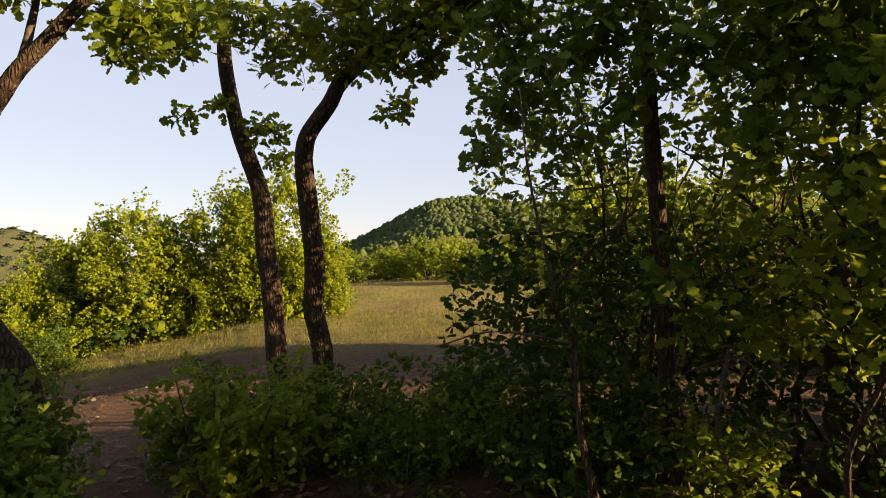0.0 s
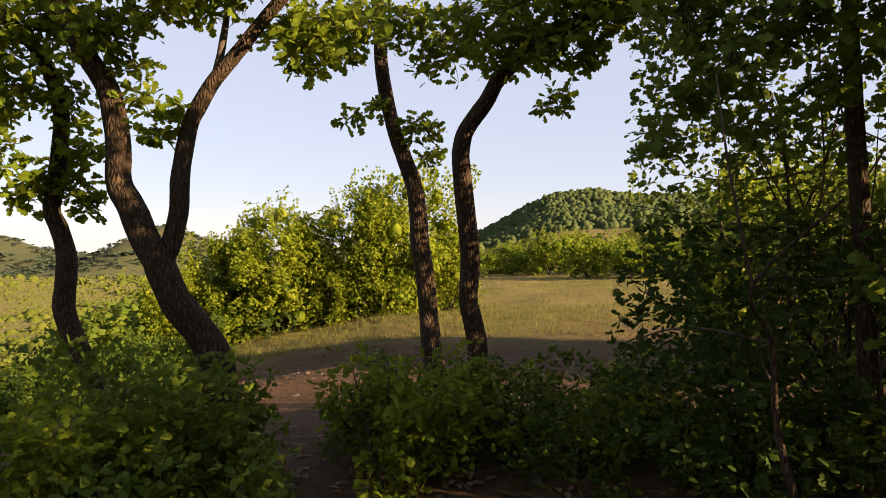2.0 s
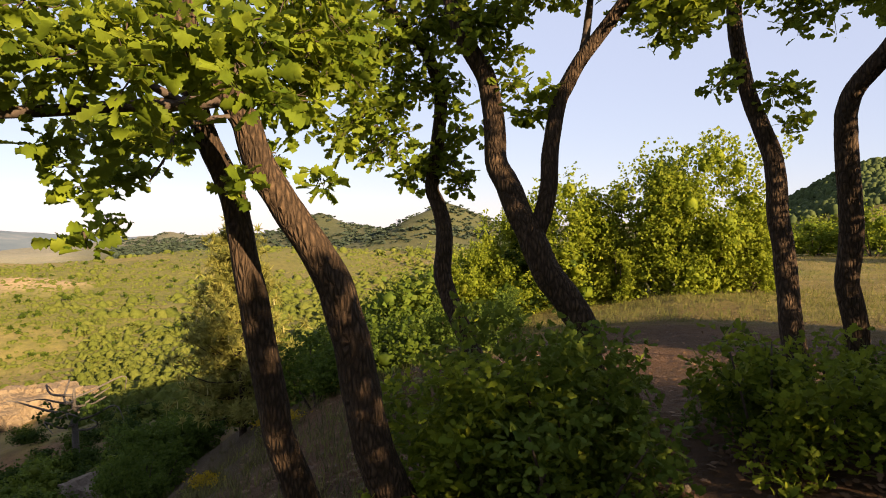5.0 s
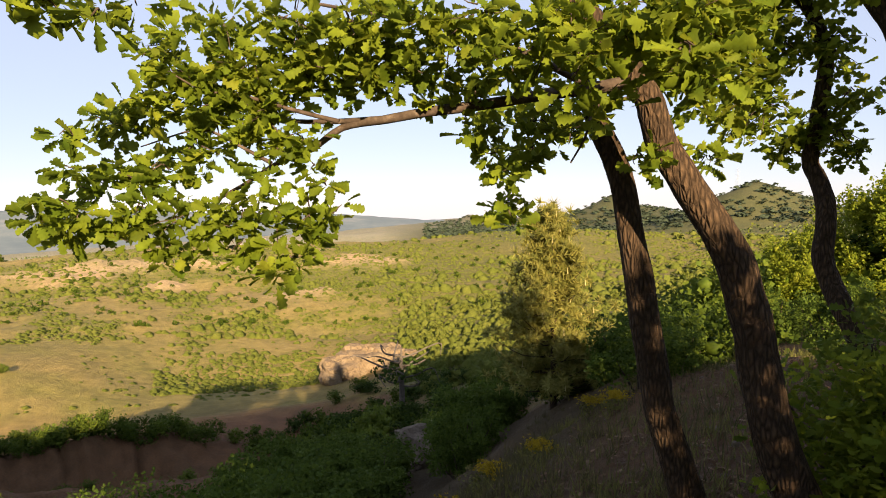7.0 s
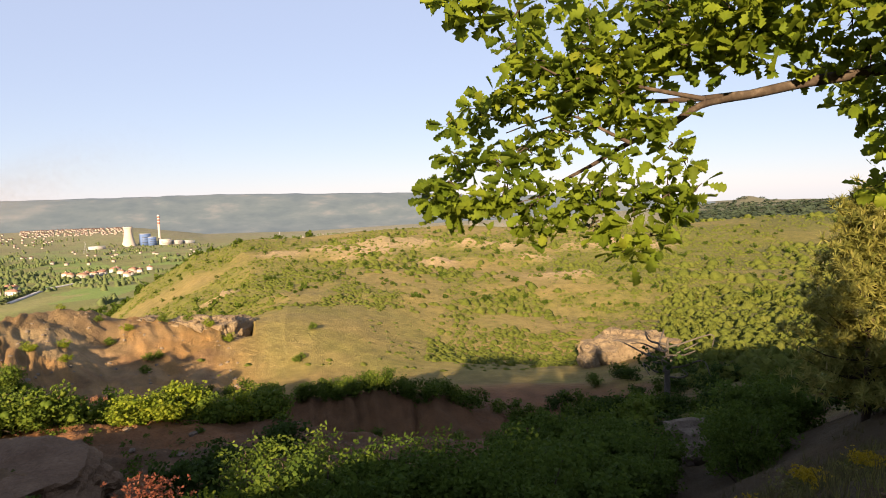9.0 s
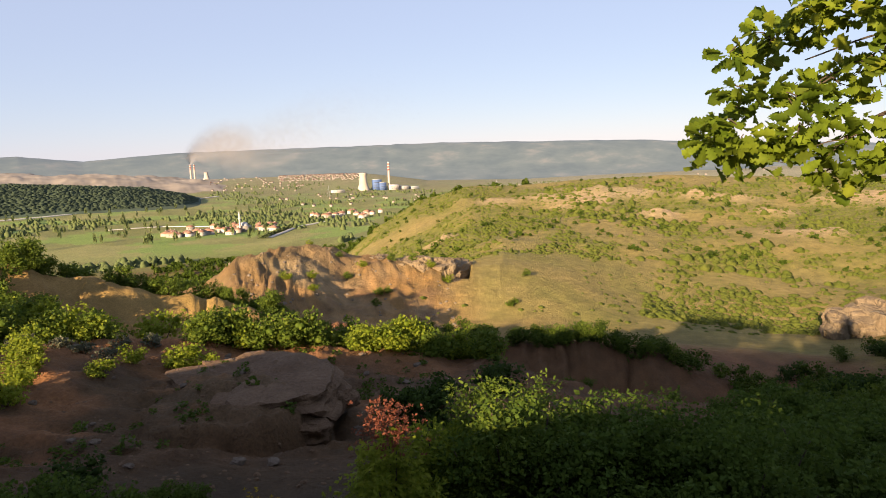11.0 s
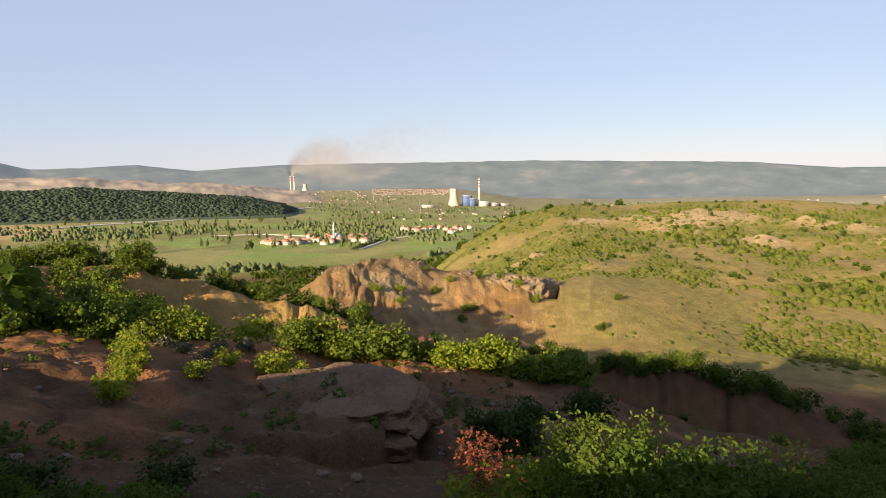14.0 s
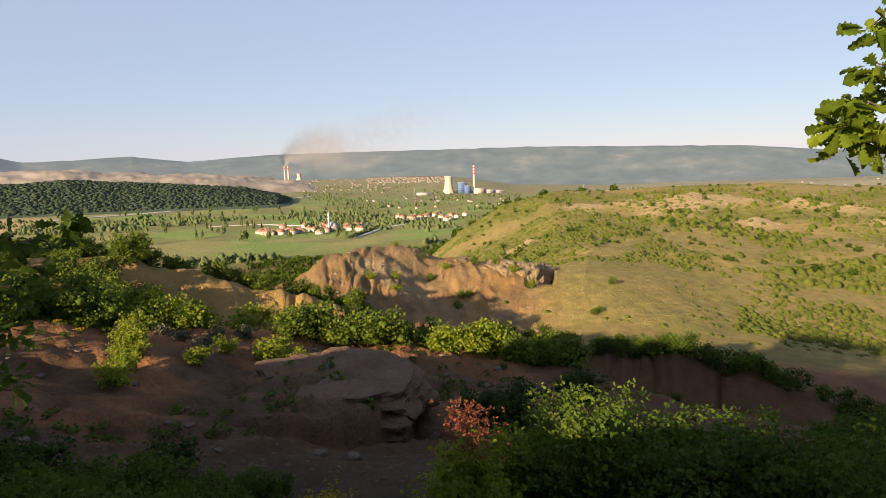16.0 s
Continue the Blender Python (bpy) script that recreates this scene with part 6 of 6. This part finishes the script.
def band(name, b0, b1, foot, crest, back, tops, mat, label, rough, scale, category="hill"):
    """A long hill across the valley: foot, crest and back at set distances, crest heights by bearing."""
    b = np.arange(b0, b1, 0.12)
    tops = np.array(tops, float).reshape(-1, 2)
    t = np.concatenate([np.linspace(0, 1, 16), np.linspace(1, 2, 8)[1:]])
    B, T = np.meshgrid(b, t)
    R = np.where(T <= 1, foot + (crest - foot) * T, crest + (back - crest) * (T - 1))
    X, Y = HOME[0] - R * np.sin(np.radians(B)), HOME[1] + R * np.cos(np.radians(B))
    G = ground(X.ravel(), Y.ravel()).reshape(X.shape)
    H = 1.5 + crest * np.tan(np.radians(np.interp(B, tops[:, 0], tops[:, 1])))
    k = np.where(T <= 1, np.sin(T * math.pi / 2) ** 0.9, np.cos((T - 1) * math.pi / 2))
    end = np.clip(np.minimum((B - b0) / 1.5, (b1 - B) / 1.5), 0, 1)
    Z = G - 4 + (np.maximum(H, G + 2) - G + 4) * k * np.sqrt(end) + rough * fractal(X, Y, scale, 81, 4) * np.sin(np.clip(k, 0, 1) * math.pi / 2) * end
    n, m = B.shape
    i, j = np.meshgrid(np.arange(n - 1), np.arange(m - 1), indexing="ij")
    f = np.stack([i * m + j, (i + 1) * m + j, (i + 1) * m + j + 1, i * m + j + 1], -1).reshape(-1, 4)
    ob = put(name, np.stack([X, Y, Z], -1).reshape(-1, 3), f, mat, smooth=True)
    return tagged(ob, label, category, kind="structure"), np.stack([X, Y, Z], -1)


M_SPOIL = plain("spoil_earth", (0.25, 0.215, 0.18), 0.95, 0.01, 0.6)
M_WOODLAND = plain("woodland_floor", (0.05, 0.072, 0.05), 0.95, 0.05, 0.5)
band("spoil_heap", 121, 152, 2500, 3150, 3450, [121, -2.6, 124, -2.2, 130, -1.5, 136.5, -1.15, 142.3, -0.75, 146, -0.75, 152, -0.7], M_SPOIL, "terraced tan spoil heaps of an open mine", 14, 90)
wood, skin = band("wooded_hill", 123.6, 152, 1640, 1980, 2350, [123.6, -3.6, 124.7, -3.4, 127.7, -2.7, 134.4, -2.05, 140.5, -1.65, 146, -1.68, 152, -1.6], M_WOODLAND, "long low hill under dark woods", 5, 60)
g = np.random.default_rng(61)
u, w = g.uniform(0.6, 16, 8000), g.uniform(0, skin.shape[1] - 2, 8000)
iu, iw, fu, fw = u.astype(int), w.astype(int), (u % 1)[:, None], (w % 1)[:, None]
pick = (skin[iu, iw] * (1 - fu) + skin[iu + 1, iw] * fu) * (1 - fw) + (skin[iu, iw + 1] * (1 - fu) + skin[iu + 1, iw + 1] * fu) * fw
pick = pick[pick[:, 2] > ground(pick[:, 0], pick[:, 1]) + 6]
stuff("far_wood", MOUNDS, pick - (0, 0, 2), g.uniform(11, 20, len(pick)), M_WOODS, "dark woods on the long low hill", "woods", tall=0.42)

# trees and hedges of the valley
p = strewn(11000, 92, 152, 640, 2900, 62, lambda x, y, b, r: (fractal(x, y, 160, 74) + 0.4 * fractal(x, y, 40, 75) > 0.12 + 0.2 * (r < 1150) + 0.3 * (r < 900)) & ~((b > 123) & (r > 1560)))
stuff("valley_tree", MOUNDS, p, g.uniform(4, 11, len(p)), M_VALLEY, "dark trees and hedges among the valley fields", "trees", tall=1.1)
p = strewn(90, 118, 142, 900, 1700, 63)
stuff("poplar", TUFTS, p, g.uniform(4, 6, len(p)), M_VALLEY, "slim poplars in rows between the fields", "trees", tall=3.0)
p = np.array([at(118.9 - 0.045 * i, 880 + 3.2 * i) for i in range(60)])
stuff("hedgerow", TUFTS, p + g.normal(0, 1.5, p.shape) * (1, 1, 0), g.uniform(5, 8, len(p)), M_VALLEY, "dark hedge beside the village road", "hedge", tall=0.8)


def town(n, b0, b1, r0, r1, seed, name, label):
    g = np.random.default_rng(seed)
    wall, roof = [], []
    for _ in range(n):
        p = np.array(at(g.uniform(b0, b1), g.uniform(r0, r1)))
        w, d, h = g.uniform(6, 9), g.uniform(5, 8), g.uniform(2.5, 5)
        v, f = box(-w / 2, w / 2, -d / 2, d / 2, -2, h)
        wall.append((v + p, f))
        v = np.array([(-w / 2, -d / 2, h), (w / 2, -d / 2, h), (w / 2, d / 2, h), (-w / 2, d / 2, h), (-w * 0.3, 0, h + 3), (w * 0.3, 0, h + 3)])
        roof.append((v + p, np.array([(0, 1, 5, 4), (1, 2, 5, 5), (2, 3, 4, 5), (3, 0, 4, 4)])[[0, 2]]))
    ob = thing(name, at((b0 + b1) / 2, (r0 + r1) / 2), label, "town")
    q = np.array(ob.location)
    v, f = join(wall)
    tagged(put("wall", v - q, f, M_WALL, ob), kind="stuff")
    v, f = join(roof)
    tagged(put("roof", v - q, f, M_ROOF, ob, "orange tiled roofs"), kind="stuff")


town(380, 109.6, 117.2, 3000, 3450, 1, "town", "dense orange-roofed town at the foot of the ridge")
town(70, 115, 123, 2600, 3300, 2, "town_outskirts", "pale scattered buildings of the far town")
town(14, 76, 100, 2300, 2900, 3, "far_village", "pale scattered houses on the plain behind the hill")
town(26, 104, 118, 1600, 2300, 4, "hamlet", "scattered houses among the valley trees")

# rubble on the eroded slopes
g = np.random.default_rng(91)
p = strewn(160, 101, 122, 108, 150, 92)
stuff("rubble", [lump(40 + i) for i in range(4)], p - (0, 0, 0.25), g.uniform(0.3, 0.9, len(p)), M_BOULDER, "crumbled brown rubble on the eroded slope", "rubble", tall=0.8)
p = strewn(700, 104, 150, 18, 44, 93)
stuff("rubble", [lump(50 + i) for i in range(4)], p - (0, 0, 0.04), g.uniform(0.05, 0.22, len(p)), M_LEDGE, "earthy clods and gravel on the bare slope", "rubble", tall=0.7)
